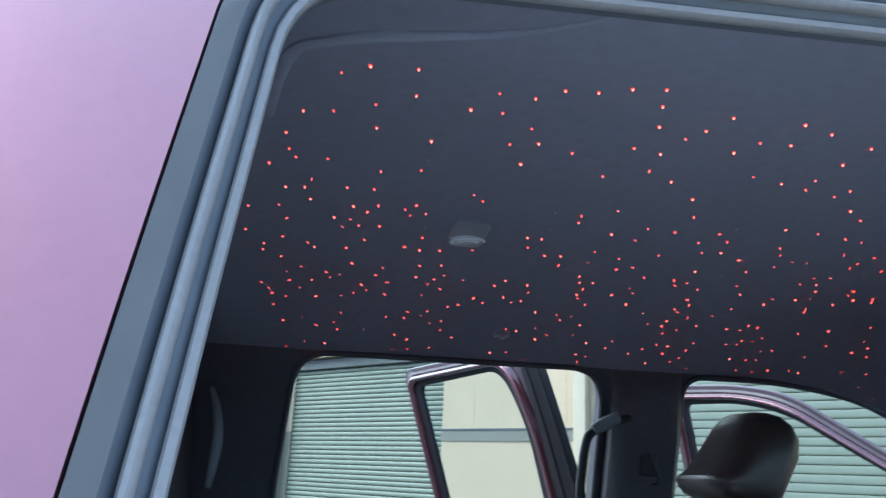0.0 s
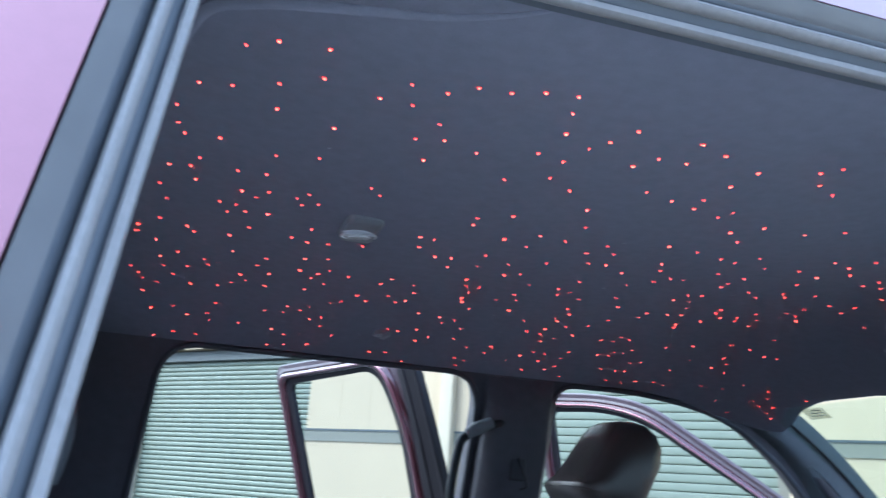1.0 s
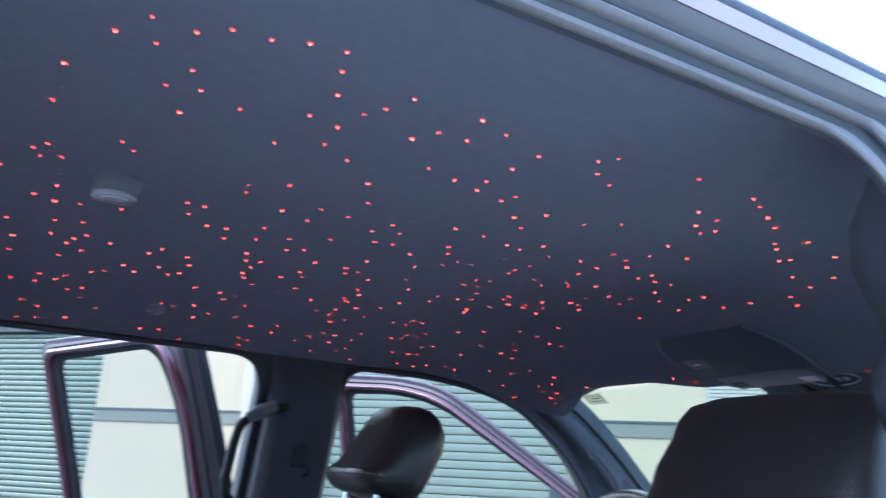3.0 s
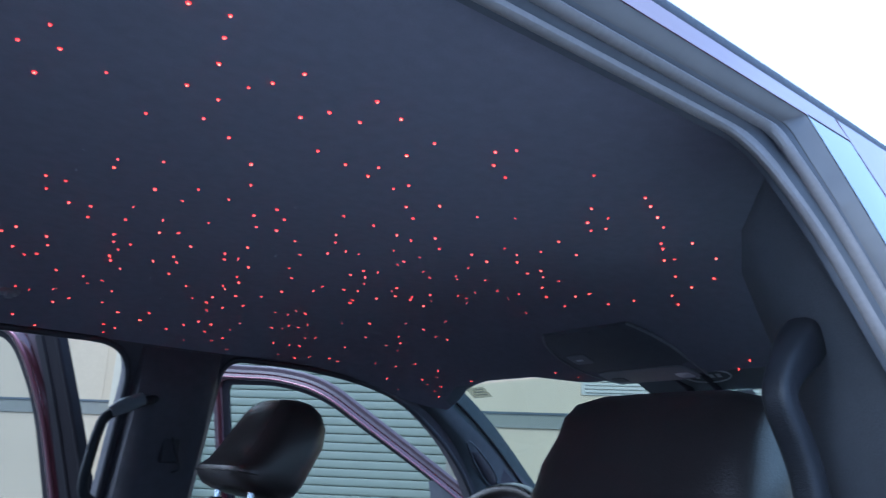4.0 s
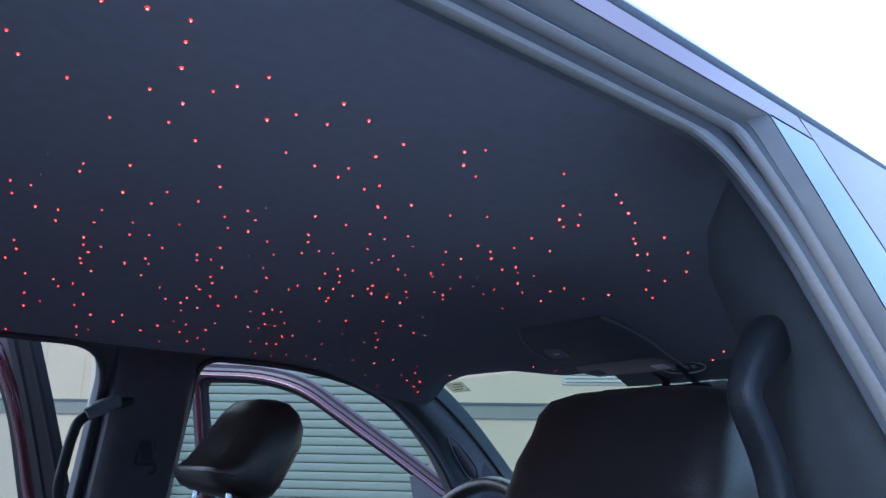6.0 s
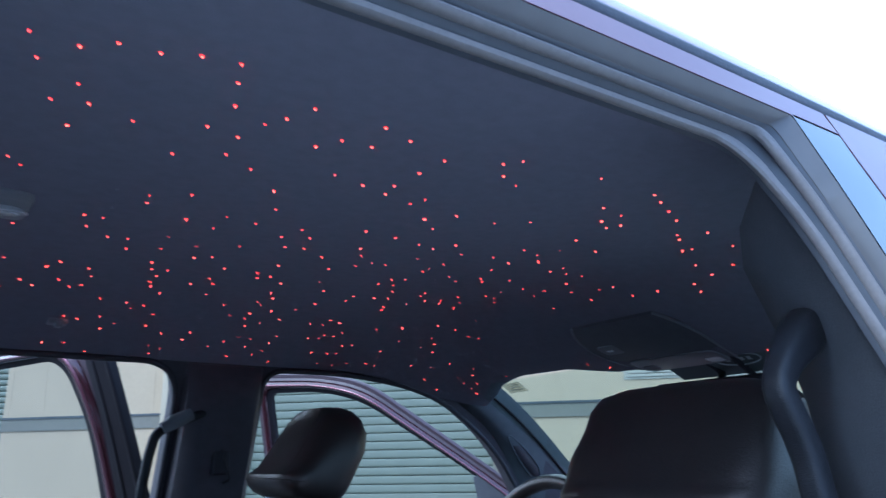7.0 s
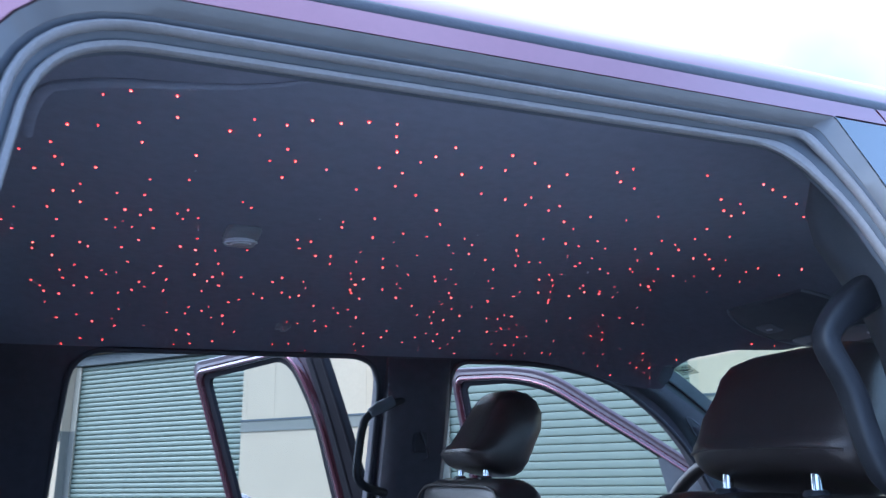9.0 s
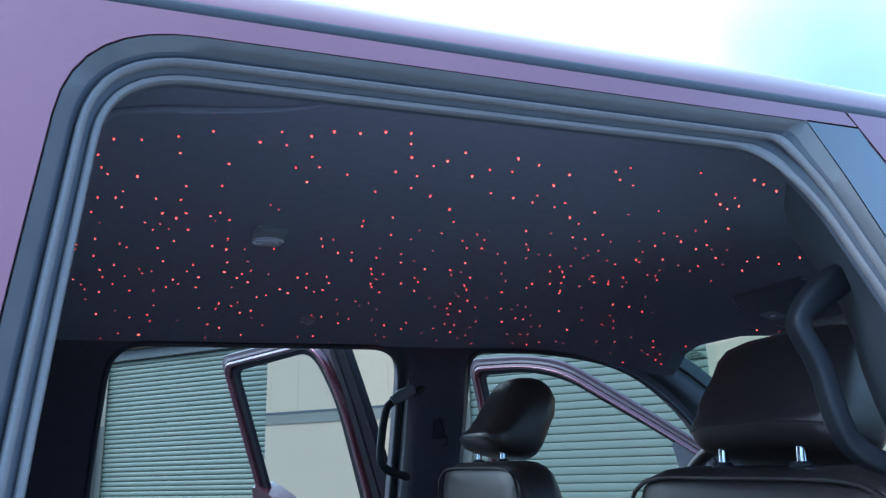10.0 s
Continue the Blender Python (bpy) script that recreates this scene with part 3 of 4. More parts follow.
# ---- seats ----
def seat(y, label, wide, high, drop, dip, chin):
    """A seat back with a piped edge, and a headrest with a chin behind and two posts."""
    t = thing("front_seat", label, "seat", "front seats", (0.54, y, 0))
    body = ((0.75, 0.25, 0.0, 0.18), (1.10, 0.25, -0.02, 0.13), (1.28, 0.248, -0.040, 0.095), (1.36, 0.240, -0.044, 0.075), (1.405, 0.230, -0.044, 0.065), (1.428, 0.218, -0.043, 0.060), (1.443, 0.202, -0.036, 0.052), (1.452, 0.178, -0.024, 0.042), (1.456, 0.14, -0.008, 0.028))
    bm = bmesh.new()
    rings(bm, [squircle(x0, x1, w, z - drop, 56, 0.42, 0.30) for z, w, x0, x1 in body])
    part("seat_back", bm, LEATHER, t)
    # cushion out of view, added to block light from below
    bm = bmesh.new()
    block(bm, (0.06, -0.25, 0.80), (0.58, 0.25, 0.97), 0.05, 4)
    part("seat_cushion", bm, LEATHER, t)
    bm = bmesh.new()
    block(bm, (0.08, -0.22, 0.55), (0.50, 0.22, 0.82), 0.02, 2)
    part("seat_base", bm, TRIM, t)
    bm = bmesh.new()
    path = [Vector((-0.040, k * 0.196, 1.4435 - drop - 0.010 * abs(k) ** 8)) for k in np.linspace(-1, 1, 21)]
    path = [Vector((-0.038, -0.243, 1.25 - drop)), Vector((-0.040, -0.236, 1.35 - drop)), Vector((-0.042, -0.222, 1.412 - drop))] + path + [Vector((-0.042, 0.222, 1.412 - drop)), Vector((-0.040, 0.236, 1.35 - drop)), Vector((-0.038, 0.243, 1.25 - drop))]
    tube(bm, curve_through(path, 3), 0.0032, 8, 1.0, (1, 0, 0))
    part("piping", bm, LEATHER, t)
    for d in (-1, 1):
        bm = bmesh.new()
        tube(bm, [Vector((0.003 * q, d * 0.068, z)) for q, z in ((0, 1.43 - drop), (1, 1.47 - drop), (3, 1.52 - drop))], 0.0062, 12)
        post = part("headrest_post", bm, CHROME, t, "chrome headrest post")
        bm = bmesh.new()
        rings(bm, [[(r * math.cos(a), d * 0.068 + r * math.sin(a), z - drop) for a in (2 * math.pi * q / 20 for q in range(20))] for r, z in ((0.014, 1.448), (0.014, 1.457), (0.011, 1.461))])
        part("post_collar", bm, TRIM, post)
    cushion = ((1.468, 0.050, 0.010, 0.050), (1.469, 0.082, -0.020, 0.062), (1.474, 0.097, -0.037, 0.074), (1.484, 0.105, -0.045, 0.088), (1.498, 0.109, -0.049, 0.102), (1.510, 0.110, -0.047, 0.111), (1.519, 0.1105, -0.037, 0.117), (1.529, 0.111, -0.026, 0.124), (1.552, 0.111, -0.008, 0.136), (1.585, 0.106, 0.014, 0.140), (1.610, 0.097, 0.031, 0.130), (1.627, 0.080, 0.046, 0.113), (1.635, 0.050, 0.058, 0.098), (1.637, 0.02, 0.07, 0.085))
    loops = []
    for z, w, x0, x1 in cushion:
        w += (wide - 1) * 2.0 * max(z - 1.585, 0)
        x0 += (1 - chin) * 0.024 * min(max((1.545 - z) / 0.035, 0), 1)
        ring = squircle(x0, x1, w * wide, z, 48, 0.6, 0.68)
        for v in ring:
            v.z -= dip * (v.x - 0.015) * min(max((1.53 - z) / 0.05, 0), 1)
            v.z = 1.47 - drop + (v.z - 1.47) * high
        loops.append(ring)
    bm = bmesh.new()
    rings(bm, loops)
    rest = part("headrest", bm, LEATHER, t)
    bm = bmesh.new()
    seam = [v * 1.0 for v in loops[4]]
    seam = [Vector((v.x * 1.0 - 0.0006, v.y * 1.004, v.z)) for v in seam if v.x < 0.0]
    seam.sort(key=lambda v: v.y)
    tube(bm, seam, 0.0016, 6)
    part("seam", bm, LEATHER, rest)
    for k in (20, 28) if wide == 1.0 else ():
        bm = bmesh.new()
        tube(bm, curve_through([ring[k] for ring in loops[6:]], 3), 0.0007, 6, 1.0, (1, 0, 0.3))
        part("seam", bm, LEATHER, rest)
    return t


seat(0.43, "black leather driver seat with a headrest on chrome posts", 1.0, 1.0, 0.0, 0.26, 1.0)
seat(-0.420, "black leather passenger seat with a headrest on chrome posts", 1.18, 0.90, 0.014, 0.42, 0.15)

# rear bench, dashboard and centre console below the windows
# all out of view, added to keep ground light off the far headliner
bench = thing("rear_bench_seat", "unseen black leather rear bench seat across the cab", "seat")
bm = bmesh.new()
block(bm, (-0.44, -0.68, 0.84), (0.10, 0.68, 1.02), 0.05, 4)
part("seat_cushion", bm, LEATHER, bench)
bm = bmesh.new()
block(bm, (-0.462, -0.68, 1.0), (-0.34, 0.68, 1.28), 0.04, 4)
part("backrest", bm, LEATHER, bench)
bm = bmesh.new()
block(bm, (-0.42, -0.64, 0.55), (0.04, 0.64, 0.86), 0.02, 2)
part("seat_base", bm, TRIM, bench)
bm = bmesh.new()
rings(bm, [[(x, y, z - 0.03 * (y / 0.9) ** 2) for y in np.linspace(-0.86, 0.86, 15)] for x, z in ((1.42, 0.60), (1.34, 0.80), (1.30, 1.02), (1.31, 1.12), (1.36, 1.17), (1.50, 1.19), (1.78, 1.17), (1.82, 1.05))], closed_ring=False)
part("dashboard", bm, TRIM, truck, "unseen black grained dashboard")

# grab handles on the pillars; the near one broadens where it runs into its pillar
NEAR_GRIP = [(0.530, -0.630, 1.640), (0.486, -0.640, 1.626), (0.445, -0.650, 1.6065), (0.4165, -0.656, 1.590), (0.4015, -0.659, 1.576), (0.3985, -0.661, 1.566), (0.402, -0.663, 1.554), (0.407, -0.665, 1.541), (0.4115, -0.667, 1.524), (0.413, -0.669, 1.505), (0.416, -0.672, 1.482), (0.424, -0.674, 1.463), (0.446, -0.680, 1.447), (0.50, -0.69, 1.435)]
FAR_GRIP = [(0.47, 0.66, 1.640), (0.42, 0.645, 1.622), (0.370, 0.64, 1.597), (0.357, 0.64, 1.565), (0.350, 0.64, 1.52), (0.346, 0.64, 1.475), (0.354, 0.642, 1.452), (0.376, 0.648, 1.438), (0.43, 0.70, 1.425)]
bm = bmesh.new()
grip = curve_through(NEAR_GRIP)
tube(bm, grip, [0.0098 + 0.0050 * min(max((p.z - 1.578) / 0.030, 0), 1) ** 1.5 for p in grip], 24, 0.95, (0, 1, 0), 0.55)
part("grab_handle", bm, HANDLE, truck, "black plastic grab handle on the pillar")
bm = bmesh.new()
tube(bm, curve_through(FAR_GRIP), 0.0098, 16, 0.85)
grab = part("grab_handle", bm, HANDLE, truck, "black plastic grab handle on the pillar")
bm = bmesh.new()
tube(bm, [Vector(q) + Vector((-0.002, -0.004, 0.006)) for q in ((0.376, 0.638, 1.598), (0.400, 0.640, 1.612), (0.434, 0.645, 1.628))], [0.0105, 0.0150, 0.0125], 12, 0.8)
part("handle_cap", bm, BELT, grab, "grey cap on the handle")

# belt anchor cover and hook on the far pillar, belt guide at the back corner
bm = bmesh.new()
block(bm, (0.490, 0.664, 1.515), (0.526, 0.70, 1.585), 0.006, 3)
part("belt_anchor_cover", bm, TRIM, truck)
bm = bmesh.new()
tube(bm, curve_through([(0.508, 0.665, 1.565), (0.512, 0.652, 1.54), (0.520, 0.650, 1.52), (0.526, 0.66, 1.505), (0.518, 0.672, 1.498)]), 0.003, 8)
part("belt_hook", bm, TRIM, truck)
bm = bmesh.new()
edge = curve_through([(-0.425, 0.605, 1.645), (-0.408, 0.598, 1.60), (-0.400, 0.597, 1.545), (-0.404, 0.60, 1.49), (-0.410, 0.612, 1.452)])
tube(bm, edge, [0.004 + 0.006 * math.sin(math.pi * (k + 1.5) / (len(edge) + 2)) for k in range(len(edge))], 10, 0.6)
part("belt_guide", bm, BELT, truck, "grey curved belt guide")

# dome lamp with its round lens
DZ = liner_z(0, 0.05)
bm = bmesh.new()
loops = []
for z, k in ((DZ + 0.006, 1.0), (DZ - 0.003, 0.98), (DZ - 0.007, 0.90), (DZ - 0.008, 0.8)):
    loops.append([(0.0265 * k * math.copysign(abs(math.cos(a)) ** 0.35, math.cos(a)), 0.036 + 0.052 * k * math.copysign(abs(math.sin(a)) ** 0.35, math.sin(a)), z) for a in (2 * math.pi * j / 40 for j in range(40))])
rings(bm, loops)
dome = part("dome_lamp", bm, LAMP_BODY, truck, "black dome lamp with a round frosted lens")
TURN = Matrix.Translation((0.0, 0.047, DZ - 0.0085)) @ pose(0, 0, 0, 8, -4, 0)


def ring_of(radius, thick, z, dy=0.0):
    bm = bmesh.new()
    tube(bm, [TURN @ Vector((radius * math.cos(a), dy + radius * math.sin(a), z)) for a in (2 * math.pi * j / 40 for j in range(41))], thick, 8, 1.0, tuple(TURN.to_3x3() @ Vector((0, 0, 1))))
    return bm


part("lens_rim", ring_of(0.0247, 0.0011, -0.001), RIM_GREY, dome, "pale ring round the lens")
bm = bmesh.new()
rings(bm, [[TURN @ Vector((0.0250 * k * math.cos(a), 0.0250 * k * math.sin(a), z)) for a in (2 * math.pi * j / 36 for j in range(36))] for k, z in ((1.0, 0.008), (0.98, 0.0), (0.85, -0.0015), (0.5, -0.0035), (0.2, -0.004))])
lens = part("lens", bm, LENS, dome, "frosted round lens")
part("lens_groove", ring_of(0.015, 0.0007, -0.003, -0.003), RIM_GREY, lens)
# coat hook over the far rear window
bm = bmesh.new()
HZ = liner_z(0.15, 0.55)
block(bm, (0.136, 0.535, HZ - 0.005), (0.168, 0.565, HZ + 0.01), 0.004)
block(bm, (0.146, 0.525, HZ - 0.012), (0.158, 0.548, HZ - 0.002), 0.003)
part("coat_hook", bm, LAMP_BODY, truck)

# overhead console, mirror and windscreen label
bm = bmesh.new()
loops = []
CONSOLE = ((0.966, 1.795, 0.085), (0.971, 1.772, 0.098), (1.00, 1.759, 0.118), (1.05, 1.741, 0.130), (1.10, 1.726, 0.128), (1.16, 1.714, 0.118), (1.21, 1.707, 0.10), (1.215, 1.73, 0.09))
for x, z, w in CONSOLE:
    loops.append([(x, -w, z + 0.03), (x, -w, z + 0.004), (x, -w * 0.95, z), (x, 0, z - 0.002), (x, w * 0.95, z), (x, w, z + 0.004), (x, w, z + 0.03)])
rings(bm, loops)
console = part("overhead_console", bm, CONSOLE_GREY, truck, "black overhead console with buttons and lamps")


# paler tube along each long edge of the console
for s in (-1, 1):
    bm = bmesh.new()
    tube(bm, curve_through([(x, s * w * 0.985, z + 0.001) for x, z, w in CONSOLE[1:7]], 3), 0.0026, 8)
    part("console_rim", bm, LAMP_BODY, console, "paler grey edge of the console")
bm = bmesh.new()
tube(bm, [Vector((CONSOLE[1][0], y, CONSOLE[1][1] - 0.001)) for y in np.linspace(-0.096, 0.096, 9)], 0.0022, 8)
part("console_rim", bm, CONSOLE_GREY, console)


def console_piece(name, mat, x0, x1, y0, y1, proud, label=""):
    bm = bmesh.new()
    cz = lambda x: float(np.interp(x, [c[0] for c in CONSOLE], [c[1] for c in CONSOLE])) - 0.002
    base = squircle(x0, x1, (y1 - y0) / 2, 0, 24, 0.35, 0.35)
    mx, my = (x0 + x1) / 2, (y0 + y1) / 2
    rings(bm, [[Vector((mx + (v.x - mx) * k, my + v.y * k, cz(v.x) - h)) for v in base] for k, h in ((1.0, -0.006), (1.0, proud * 0.5), (0.94, proud))])
    part(name, bm, mat, console, label)


console_piece("lamp_panel", LAMP_BODY, 1.12, 1.195, -0.10, 0.10, 0.0022, "dark grey lamp panel")
console_piece("map_lamp", RIM_GREY, 1.155, 1.182, -0.090, -0.058, 0.0030, "pale map lamp")
console_piece("map_lamp", CONSOLE_GREY, 1.155, 1.182, 0.058, 0.090, 0.0030)
console_piece("console_button", LAMP_BODY, 1.040, 1.075, 0.058, 0.104, 0.0012)
console_piece("button_symbol", RIM_GREY, 1.055, 1.060, 0.074, 0.090, 0.0022)
bm = bmesh.new()
tube(bm, curve_through([(1.20, -0.03, 1.715), (1.225, -0.045, 1.690), (1.205, -0.05, 1.660)]), 0.008, 10)
mirror = part("mirror_stem", bm, TRIM, truck, "black interior mirror on its stem")
bm = bmesh.new()
block(bm, (1.170, -0.165, 1.612), (1.196, 0.075, 1.676), 0.012, 3)
part("mirror_housing", bm, TRIM, mirror)
bm = bmesh.new()
block(bm, (1.1675, -0.152, 1.622), (1.1705, 0.062, 1.666), 0.001)
part("mirror_glass", bm, CHROME, mirror)
bm = bmesh.new()
tube(bm, curve_through([(1.178, -0.098, 1.716), (1.205, -0.102, 1.700), (1.235, -0.107, 1.680)]), 0.006, 8)
part("cable_cover", bm, TRIM, mirror)
# printed label inside the windscreen
bm = bmesh.new()
SC = lambda k, y: Vector((1.165 + 0.80 * k - 0.05 * (y / 0.6) ** 2 - 0.004, y * (1 + 0.22 * k), 1.728 - 0.44 * k - 0.012 * (y / 0.6) ** 2 - 0.003))
rings(bm, [[SC(k, y) for y in (0.448, 0.476, 0.504)] for k in (0.008, 0.030, 0.052)], closed_ring=False)
sticker = part("windscreen_label", bm, FILM, wind, "small grey printed label")
for j in range(3):
    bm = bmesh.new()
    k = 0.014 + 0.011 * j
    rings(bm, [[SC(kk, y) + Vector((-0.001, 0, -0.001)) for y in (0.456, 0.478 + 0.007 * j)] for kk in (k, k + 0.003)], closed_ring=False)
    part("print_bar", bm, PRINT, wind)

# dark printed patch round the mirror foot
bm = bmesh.new()
rings(bm, [[SC(k, y + (0.012 if y > 0 else 0) * (1 - k / 0.092)) + Vector((0.002, 0, 0.001)) for y in np.linspace(-0.26, 0.050, 12)] for k in (0.012, 0.05, 0.092)], closed_ring=False)
part("screen_shade_print", bm, FRIT, wind, "dark printed patch at the top of the glass")
# oval print and a framed label on the shaded top of the windscreen
bm = bmesh.new()
tube(bm, [SC(0.040 + 0.020 * math.sin(a), -0.105 + 0.046 * math.cos(a)) for a in (2 * math.pi * k / 32 for k in range(33))], 0.0014, 6)
part("print_ring", bm, LABEL, wind, "oval grey print")
for j in range(4):
    bm = bmesh.new()
    y = -0.132 + 0.015 * j
    rings(bm, [[SC(kk, yy) for yy in (y, y + 0.009)] for kk in (0.034, 0.046)], closed_ring=False)
    part("print_bar", bm, LABEL, wind)
bm = bmesh.new()
rings(bm, [[SC(kk, yy) for yy in (-0.165, -0.135, -0.104)] for kk in (0.092, 0.115, 0.142)], closed_ring=False)
part("framed_label", bm, LABEL, wind, "grey framed label")
bm = bmesh.new()
rings(bm, [[SC(kk, yy) + Vector((-0.001, 0, -0.001)) for yy in (-0.152, -0.122)] for kk in (0.108, 0.122)], closed_ring=False)
part("print_bar", bm, PRINT, wind)

# steering wheel
bm = bmesh.new()
WC, WN = Vector((1.10, 0.385, 1.315)), pose(0, 0, 0, 0, -66, 0)
ringp = [WC + (WN @ Vector((0.19 * math.cos(a), 0.19 * math.sin(a), 0))) for a in (2 * math.pi * k / 48 for k in range(49))]
tube(bm, ringp, 0.0165, 12, 1.0, tuple(WN @ Vector((0, 0, 1))))
wheel = part("steering_wheel", bm, LEATHER, truck, "black leather steering wheel")
bm = bmesh.new()
block(bm, (-0.06, -0.07, -0.02), (0.06, 0.07, 0.03), 0.02, 3, Matrix.Translation(WC) @ WN)
part("wheel_hub", bm, TRIM, wheel)
for a in (90, 270, 180):
    bm = bmesh.new()
    c, d = math.cos(radians(a)), math.sin(radians(a))
    tube(bm, [WC + WN @ Vector((r * c, r * d, 0)) for r in (0.05, 0.12, 0.185)], 0.012, 8, 1.0, tuple(WN @ Vector((0, 0, 1))))
    part("spoke", bm, TRIM, wheel)

# points of light: the brightest where they are, the rest scattered
REAR_STARS = [(-0.158, -0.405), (-0.116, -0.412), (-0.113, -0.359), (-0.059, -0.346), (0.017, -0.409), (0.046, -0.414), (0.072, -0.429), (0.1, -0.436), (0.11, -0.403), (0.124, -0.361), (0.17, -0.364), (0.181, -0.398), (0.25, -0.401), (0.285, -0.388), (0.263, -0.354), (0.219, -0.323), (0.119, -0.306), (0.191, -0.231), (0.237, -0.185), (-0.222, -0.293), (-0.147, -0.276), (-0.088, -0.261), (-0.199, -0.174), (-0.176, -0.089), (-0.167, -0.022), (-0.224, -0.03), (-0.193, 0.036), (-0.128, 0.051), (-0.148, 0.127), (-0.284, 0.271), (-0.052, 0.298), (-0.027, 0.329), (-0.33, 0.418), (-0.181, 0.516), (-0.089, 0.516), (-0.023, 0.496), (-0.296, 0.566), (-0.29, 0.65), (-0.04, 0.599), (0.225, 0.558), (0.213, 0.508), (0.022, -0.289), (0.016, -0.231), (0.15, -0.3), (0.167, -0.12), (0.19, -0.029), (0.153, 0.097), (0.273, 0.361), (0.101, 0.265)]
FRONT_STARS = [(0.34, -0.367), (0.308, -0.258), (0.336, 0.558), (0.375, 0.111), (0.979, 0.609), (0.431, -0.198), (0.397, -0.113), (0.432, -0.038), (0.366, 0.006), (0.393, -0.395), (0.416, -0.368), (0.339, -0.323), (0.595, -0.42), (0.623, -0.406), (0.663, -0.386), (0.703, -0.366), (0.586, -0.351), (0.624, -0.312), (0.652, -0.294), (0.659, -0.312), (0.826, -0.279), (0.83, -0.293), (0.877, -0.261), (0.784, -0.307), (0.911, -0.265), (0.924, -0.222), (0.947, -0.217), (0.85, -0.345), (0.899, -0.31), (0.787, -0.351), (0.661, -0.23), (0.728, -0.202), (0.696, -0.115), (0.669, -0.142), (0.758, -0.075), (0.831, -0.037), (0.879, -0.066), (0.901, -0.023), (0.92, -0.153), (0.694, 0.247), (0.636, 0.221), (0.795, 0.238), (0.846, 0.361), (1.138, 0.157), (1.107, 0.19), (1.129, -0.226), (1.17, -0.18), (0.454, 0.311), (1.1, 0.578)]


def tip(bm, r, at=(0, 0, 0)):
    """A bright fibre end, little proud of the cloth, in a glowing red ring that draws its halo."""
    n, c = 8, Vector(at)
    for k, (q, z) in enumerate(((1.9, 0.0001), (1.5, -0.0004), (0.62, -0.0006), (0.62, -0.0006 - 0.6 * r), (0.40, -0.0006 - 1.1 * r))):
        row = [bm.verts.new(c + Vector((r * q * math.cos(2 * math.pi * j / n), r * q * math.sin(2 * math.pi * j / n), z))) for j in range(n)]
        if k:
            for j in range(n):
                bm.faces.new((last[j], last[(j + 1) % n], row[(j + 1) % n], row[j])).material_index = 1 if k < 3 else 0
        last = row
    bm.faces.new(last)


SIZES = (0.00092, 0.00074, 0.00066, 0.00056)
TIPS = []
for r, core in zip(SIZES, (HOT_GLOW, HOT_GLOW, WEAK_GLOW, WEAK_GLOW)):
    bm = bmesh.new()
    tip(bm, r)
    TIPS.append(mesh_of("star_light", bm, core))
    TIPS[-1].materials.append(RED_HALO)
bm = bmesh.new()
tip(bm, 0.0006)
TIPS.append(mesh_of("star_light", bm, LABEL))
TIPS[-1].materials.append(CLOTH)
rng = random.Random(11)
SPOTS = [(x, y, 0 if k % 3 == 0 else 1) for k, (x, y) in enumerate(REAR_STARS + FRONT_STARS)]
while len(SPOTS) < 420:
    x, y = rng.uniform(-0.36, 1.13), rng.uniform(-0.43, 0.645)
    if x > 0.93 and abs(y) < 0.13 or abs(x) < 0.045 and -0.06 < y < 0.11 or x > 0.90 and y < -0.2 or x > 0.95 and y < 0.47:
        continue
    if noise.noise(Vector((x * 7, y * 7, 3.0))) < rng.uniform(-0.75, 0.25) and rng.random() < 0.4:
        continue
    if min((x - a) ** 2 + (y - b) ** 2 for a, b, _ in SPOTS) < 0.021 ** 2:
        continue
    if y < -0.12 and rng.random() < 0.55:
        continue
    SPOTS.append((x, y, rng.choices((0, 1, 2, 3, 4), (4, 6, 2, 1, 1.0 if len(SPOTS) < 300 else 0) if y > 0.1 else (0, 1.5, 4, 5, 1.6 if len(SPOTS) < 300 else 0))[0]))
for x, y, size in SPOTS[:300]:
    ob = new("star_light", TIPS[size])
    ob.parent = headliner
    ob.location = (x, y, liner_z(x, y) - 0.0004)
bm = bmesh.new()
for x, y, size in SPOTS[300:]:
    tip(bm, SIZES[size], (x, y, liner_z(x, y) - 0.0004))
rest_of_stars = part("star_light_scatter", bm, WEAK_GLOW, headliner)
rest_of_stars.data.materials.append(RED_HALO)
tagged(rest_of_stars, kind="stuff")

# ---- the yard and the building ----
bm = bmesh.new()
rings(bm, [[(x, y, 0) for y in (-400, -20, 0, 20, 400)] for x in (-400, -20, 0, 20, 400)], closed_ring=False)
structure("ground", bm, ASPHALT, "dark asphalt yard", "ground")
# out of view: pale slab added to bounce daylight up to the headliner
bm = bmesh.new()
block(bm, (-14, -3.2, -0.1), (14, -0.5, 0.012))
structure("pavement", bm, BOUNCE_SLAB, "unseen pale slab beside the truck that bounces light into the cab", "pavement")
WALL_AT, WALL_TURN = Vector((0.97, 8.1, 0)), math.degrees(math.atan2(-0.7345, 0.6786))
WALL = Matrix.Translation(WALL_AT) @ pose(0, 0, 0, 0, 0, WALL_TURN)
OPENINGS = ((-2.975, 0.0), (2.45, 5.03))
bm = bmesh.new()
panel(bm, [(-14, -0.1), (-14, 4.1), (16, 4.1), (16, -0.1)], [[(a, -0.0005), (a, 3.03), (b, 3.03), (b, -0.0005)] for a, b in OPENINGS], lambda u, v, w: WALL @ Vector((u, w, v)), 0.22)
structure("wall_building", bm, STUCCO, "cream painted warehouse wall", "wall")
bm = bmesh.new()
for u0, u1 in ((0.0, 2.45), (5.03, 16), (-14, -2.975)):
    block(bm, (u0, -0.012, 1.925), (u1, 0.01, 2.04), m=WALL)
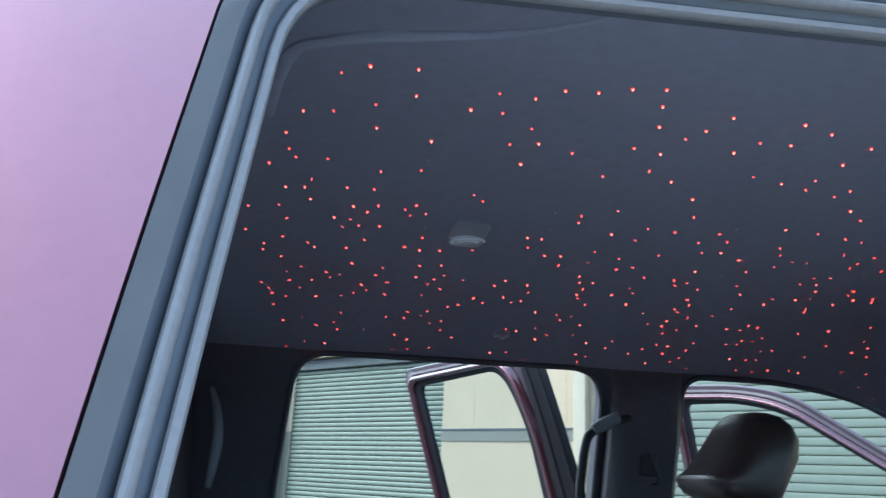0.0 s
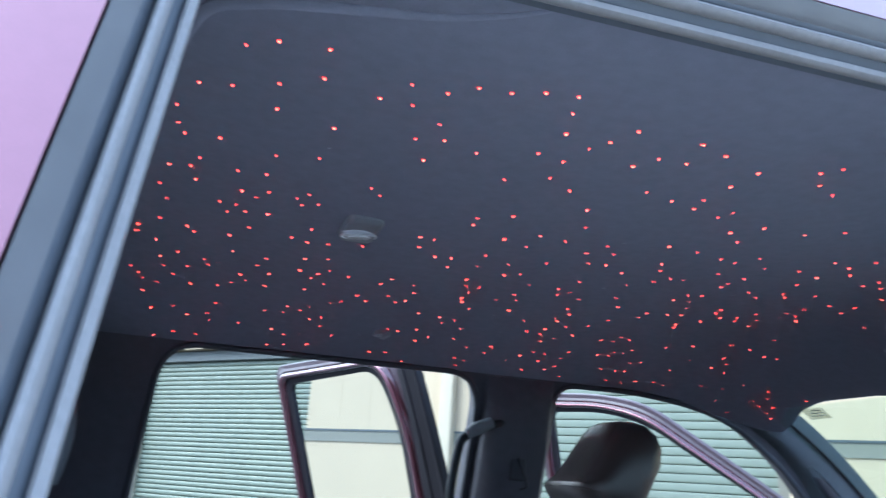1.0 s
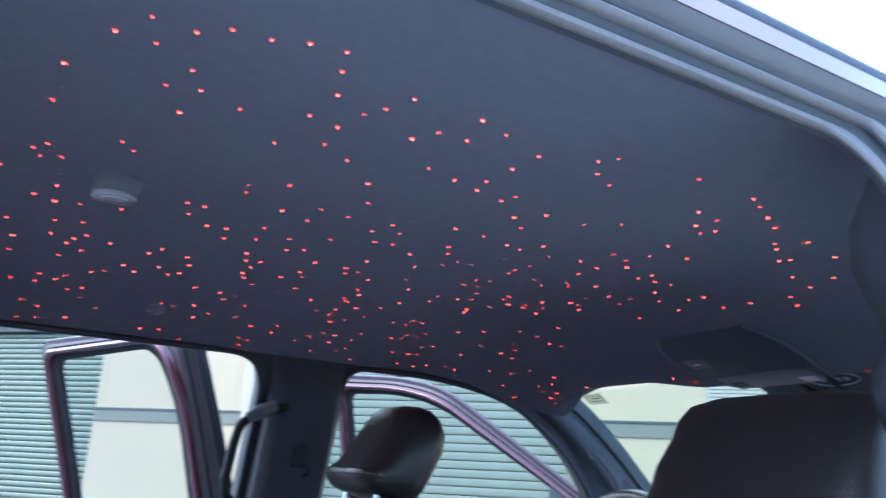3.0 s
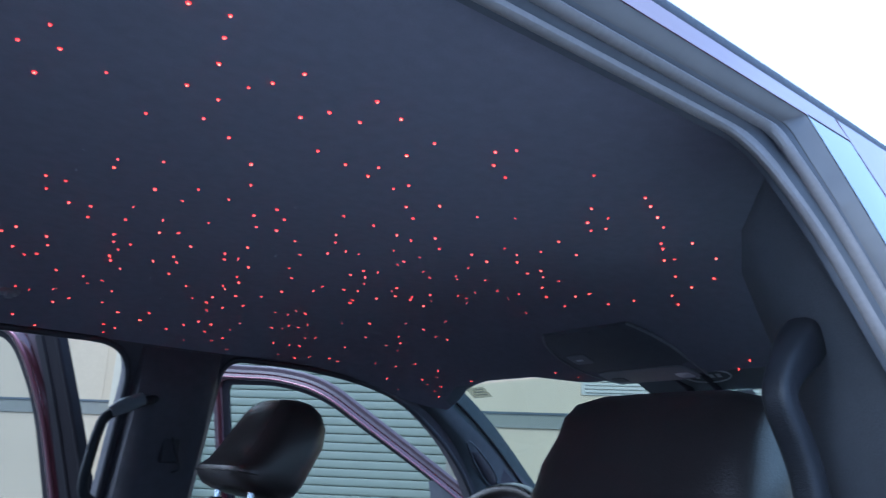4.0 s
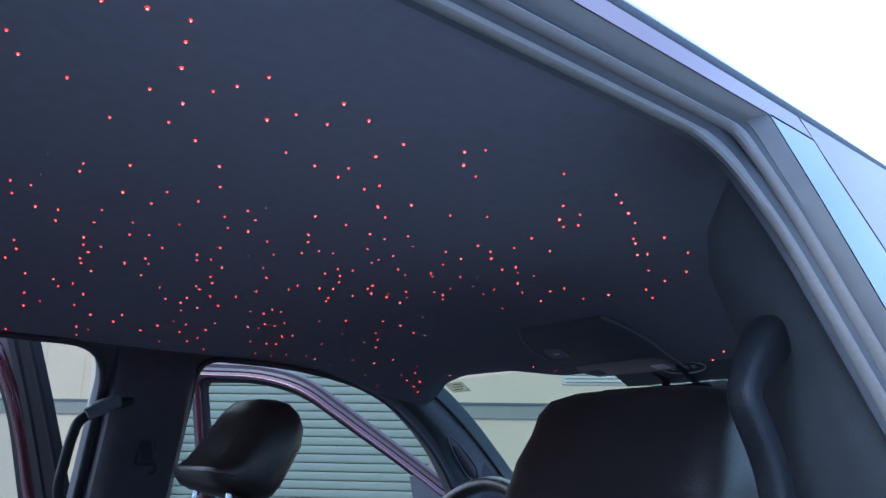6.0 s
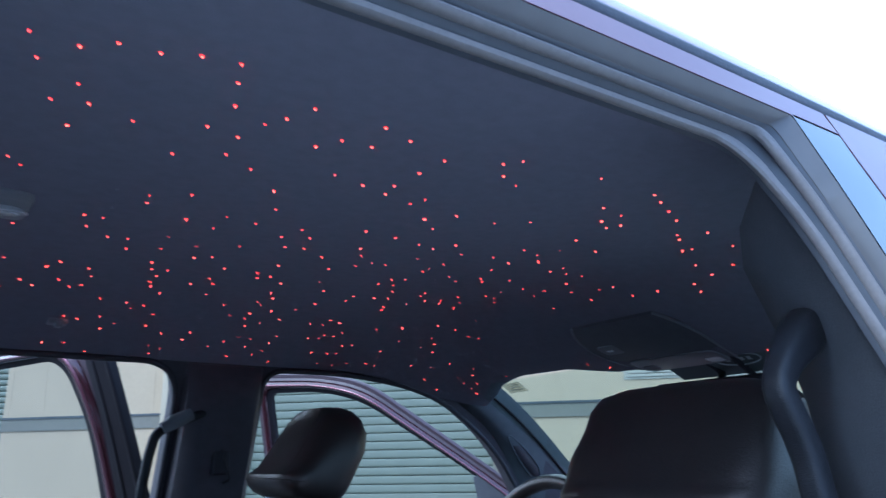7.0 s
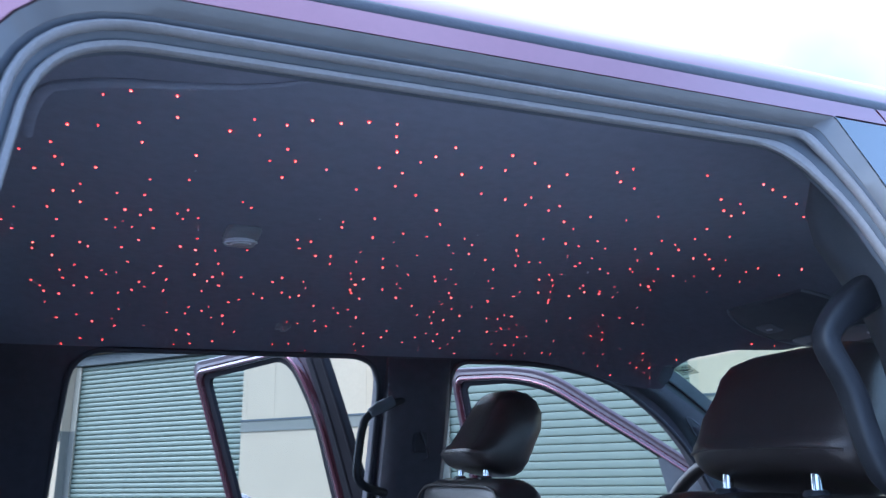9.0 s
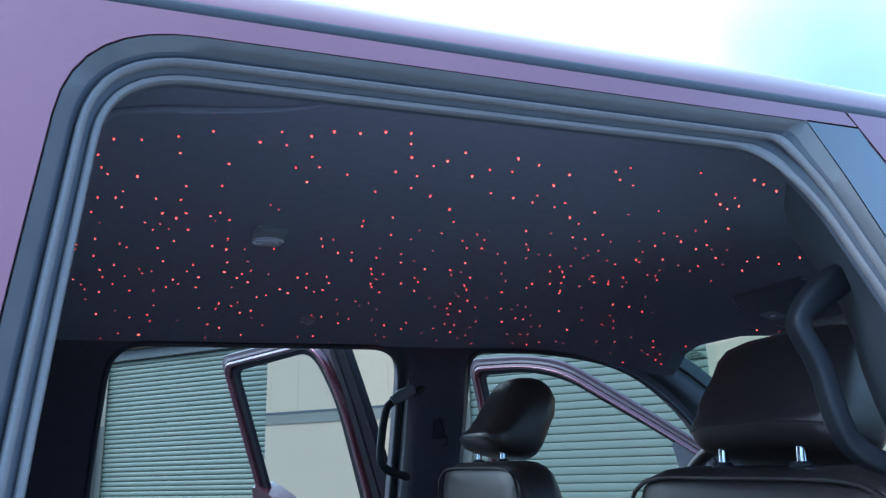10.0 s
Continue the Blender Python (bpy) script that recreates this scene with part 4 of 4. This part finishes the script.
structure("wall_band_trim", bm, BAND, "grey blue painted band along the wall", "trim")
bm = bmesh.new()
for u0, u1 in ((0.0, 2.45), (5.03, 16), (-14, -2.975)):
    block(bm, (u0, -0.020, 2.04), (u1, 0.01, 2.06), m=WALL)
structure("wall_drip_trim", bm, DARK, "dark drip edge above the band", "trim")
bm = bmesh.new()
for u0, u1 in OPENINGS:
    block(bm, (u0 - 0.0, 0.002, 0), (u0 + 0.006, 0.20, 2.05), m=WALL)
    block(bm, (u1 - 0.006, 0.002, 0), (u1 + 0.0, 0.20, 2.05), m=WALL)
    block(bm, (u0 + 0.0065, 0.124, 0), (u0 + 0.101, 0.129, 2.05), m=WALL)
    block(bm, (u1 - 0.101, 0.124, 0), (u1 - 0.0065, 0.129, 2.05), m=WALL)
structure("reveal_trim", bm, BAND, "grey blue painted lower reveal", "trim")
# upright cladding joints above the band
bm = bmesh.new()
for u in (0.06, 0.45, 0.85, 1.25, 1.65, 5.5, 5.9, 6.3, -3.4, -3.8):
    block(bm, (u, -0.002, 2.06), (u + 0.008, 0.002, 4.1), m=WALL)
structure("cladding_joint_trim", bm, STUCCO, "upright joints of the cream wall cladding", "trim")
pipe = thing("downpipe", "cream square downpipe fixed to the warehouse wall", "downpipe")
bm = bmesh.new()
block(bm, (1.80, -0.11, 0.02), (1.94, -0.012, 4.05), 0.012, 2, WALL)
part("pipe", bm, PALE, pipe)
for z in (0.9, 3.5):
    bm = bmesh.new()
    block(bm, (1.77, -0.115, z), (1.97, -0.001, z + 0.04), 0.003, 1, WALL)
    part("bracket", bm, PALE, pipe)
for u0, u1 in OPENINGS:
    t = thing("roller_door", "closed pale green steel roller door with ribbed slats", "roller door", "roller doors")
    pitch = 0.0755 if u0 > 0 else 0.0597
    flat = ((0.014, 0.0), (0.000, 0.035), (-0.0028, 0.10), (-0.0034, 0.30), (-0.0036, 0.55), (-0.0034, 0.84), (-0.0022, 0.91), (0.002, 0.945), (0.014, 0.96))
    prof = [(w, z * pitch) for w, z in flat if u0 > 0] or [(w, z * pitch) for w, z in ((0.014, 0.0), (0.005, 0.05), (0.0, 0.12), (-0.004, 0.26), (-0.0055, 0.50), (-0.0048, 0.74), (-0.001, 0.87), (0.005, 0.93), (0.014, 0.96))]
    bm = bmesh.new()
    rings(bm, [[WALL @ Vector((u, 0.165 + w, z)) for w, z in prof] + [WALL @ Vector((u, 0.185, z)) for w, z in (prof[-1], prof[0])] for u in (u0 + 0.008, u1 - 0.008)])
    slat_mesh = mesh_of("slat", bm, SLAT)
    for k in range(int(2.87 / pitch)):
        ob = new("slat", slat_mesh)
        ob.parent = t
        ob.location = (0, 0, 0.02 + k * pitch)
    bm = bmesh.new()
    block(bm, (u0 + 0.008, 0.186, 0.02), (u1 - 0.008, 0.21, 2.95), 0, 1, WALL)
    part("door_curtain_back", bm, DARK, t)
    for ua, ub in ((u0 + 0.0065, u0 + 0.10), (u1 - 0.10, u1 - 0.0065)):
        bm = bmesh.new()
        block(bm, (ua, 0.13, 0.0), (ub, 0.152, 2.884), 0.003, 1, WALL)
        part("guide_rail", bm, PALE, t, "cream steel guide rail")
    bm = bmesh.new()
    block(bm, (u0 + 0.008, 0.10, 2.885), (u1 - 0.008, 0.20, 3.025), 0.01, 1, WALL)
    part("door_hood", bm, HOOD, t, "dark green steel hood over the slats")
    bm = bmesh.new()
    block(bm, (u0 + 0.008, 0.15, 0.0), (u1 - 0.008, 0.20, 0.06), 0.005, 1, WALL)
    part("bottom_rail", bm, DARK, t)
louvre = thing("wall_louvre", "white ribbed louvre panel high on the wall", "louvre")
bm = bmesh.new()
block(bm, (6.10, -0.008, 2.22), (8.4, -0.0015, 3.2), 0.002, 1, WALL)
part("louvre_frame", bm, LOUVRE, louvre)
for k in range(30):
    bm = bmesh.new()
    block(bm, (6.13, -0.017, 2.240 + k * 0.0315), (8.37, -0.007, 2.262 + k * 0.0315), 0.003, 1, WALL)
    part("louvre_slat", bm, LOUVRE, louvre)
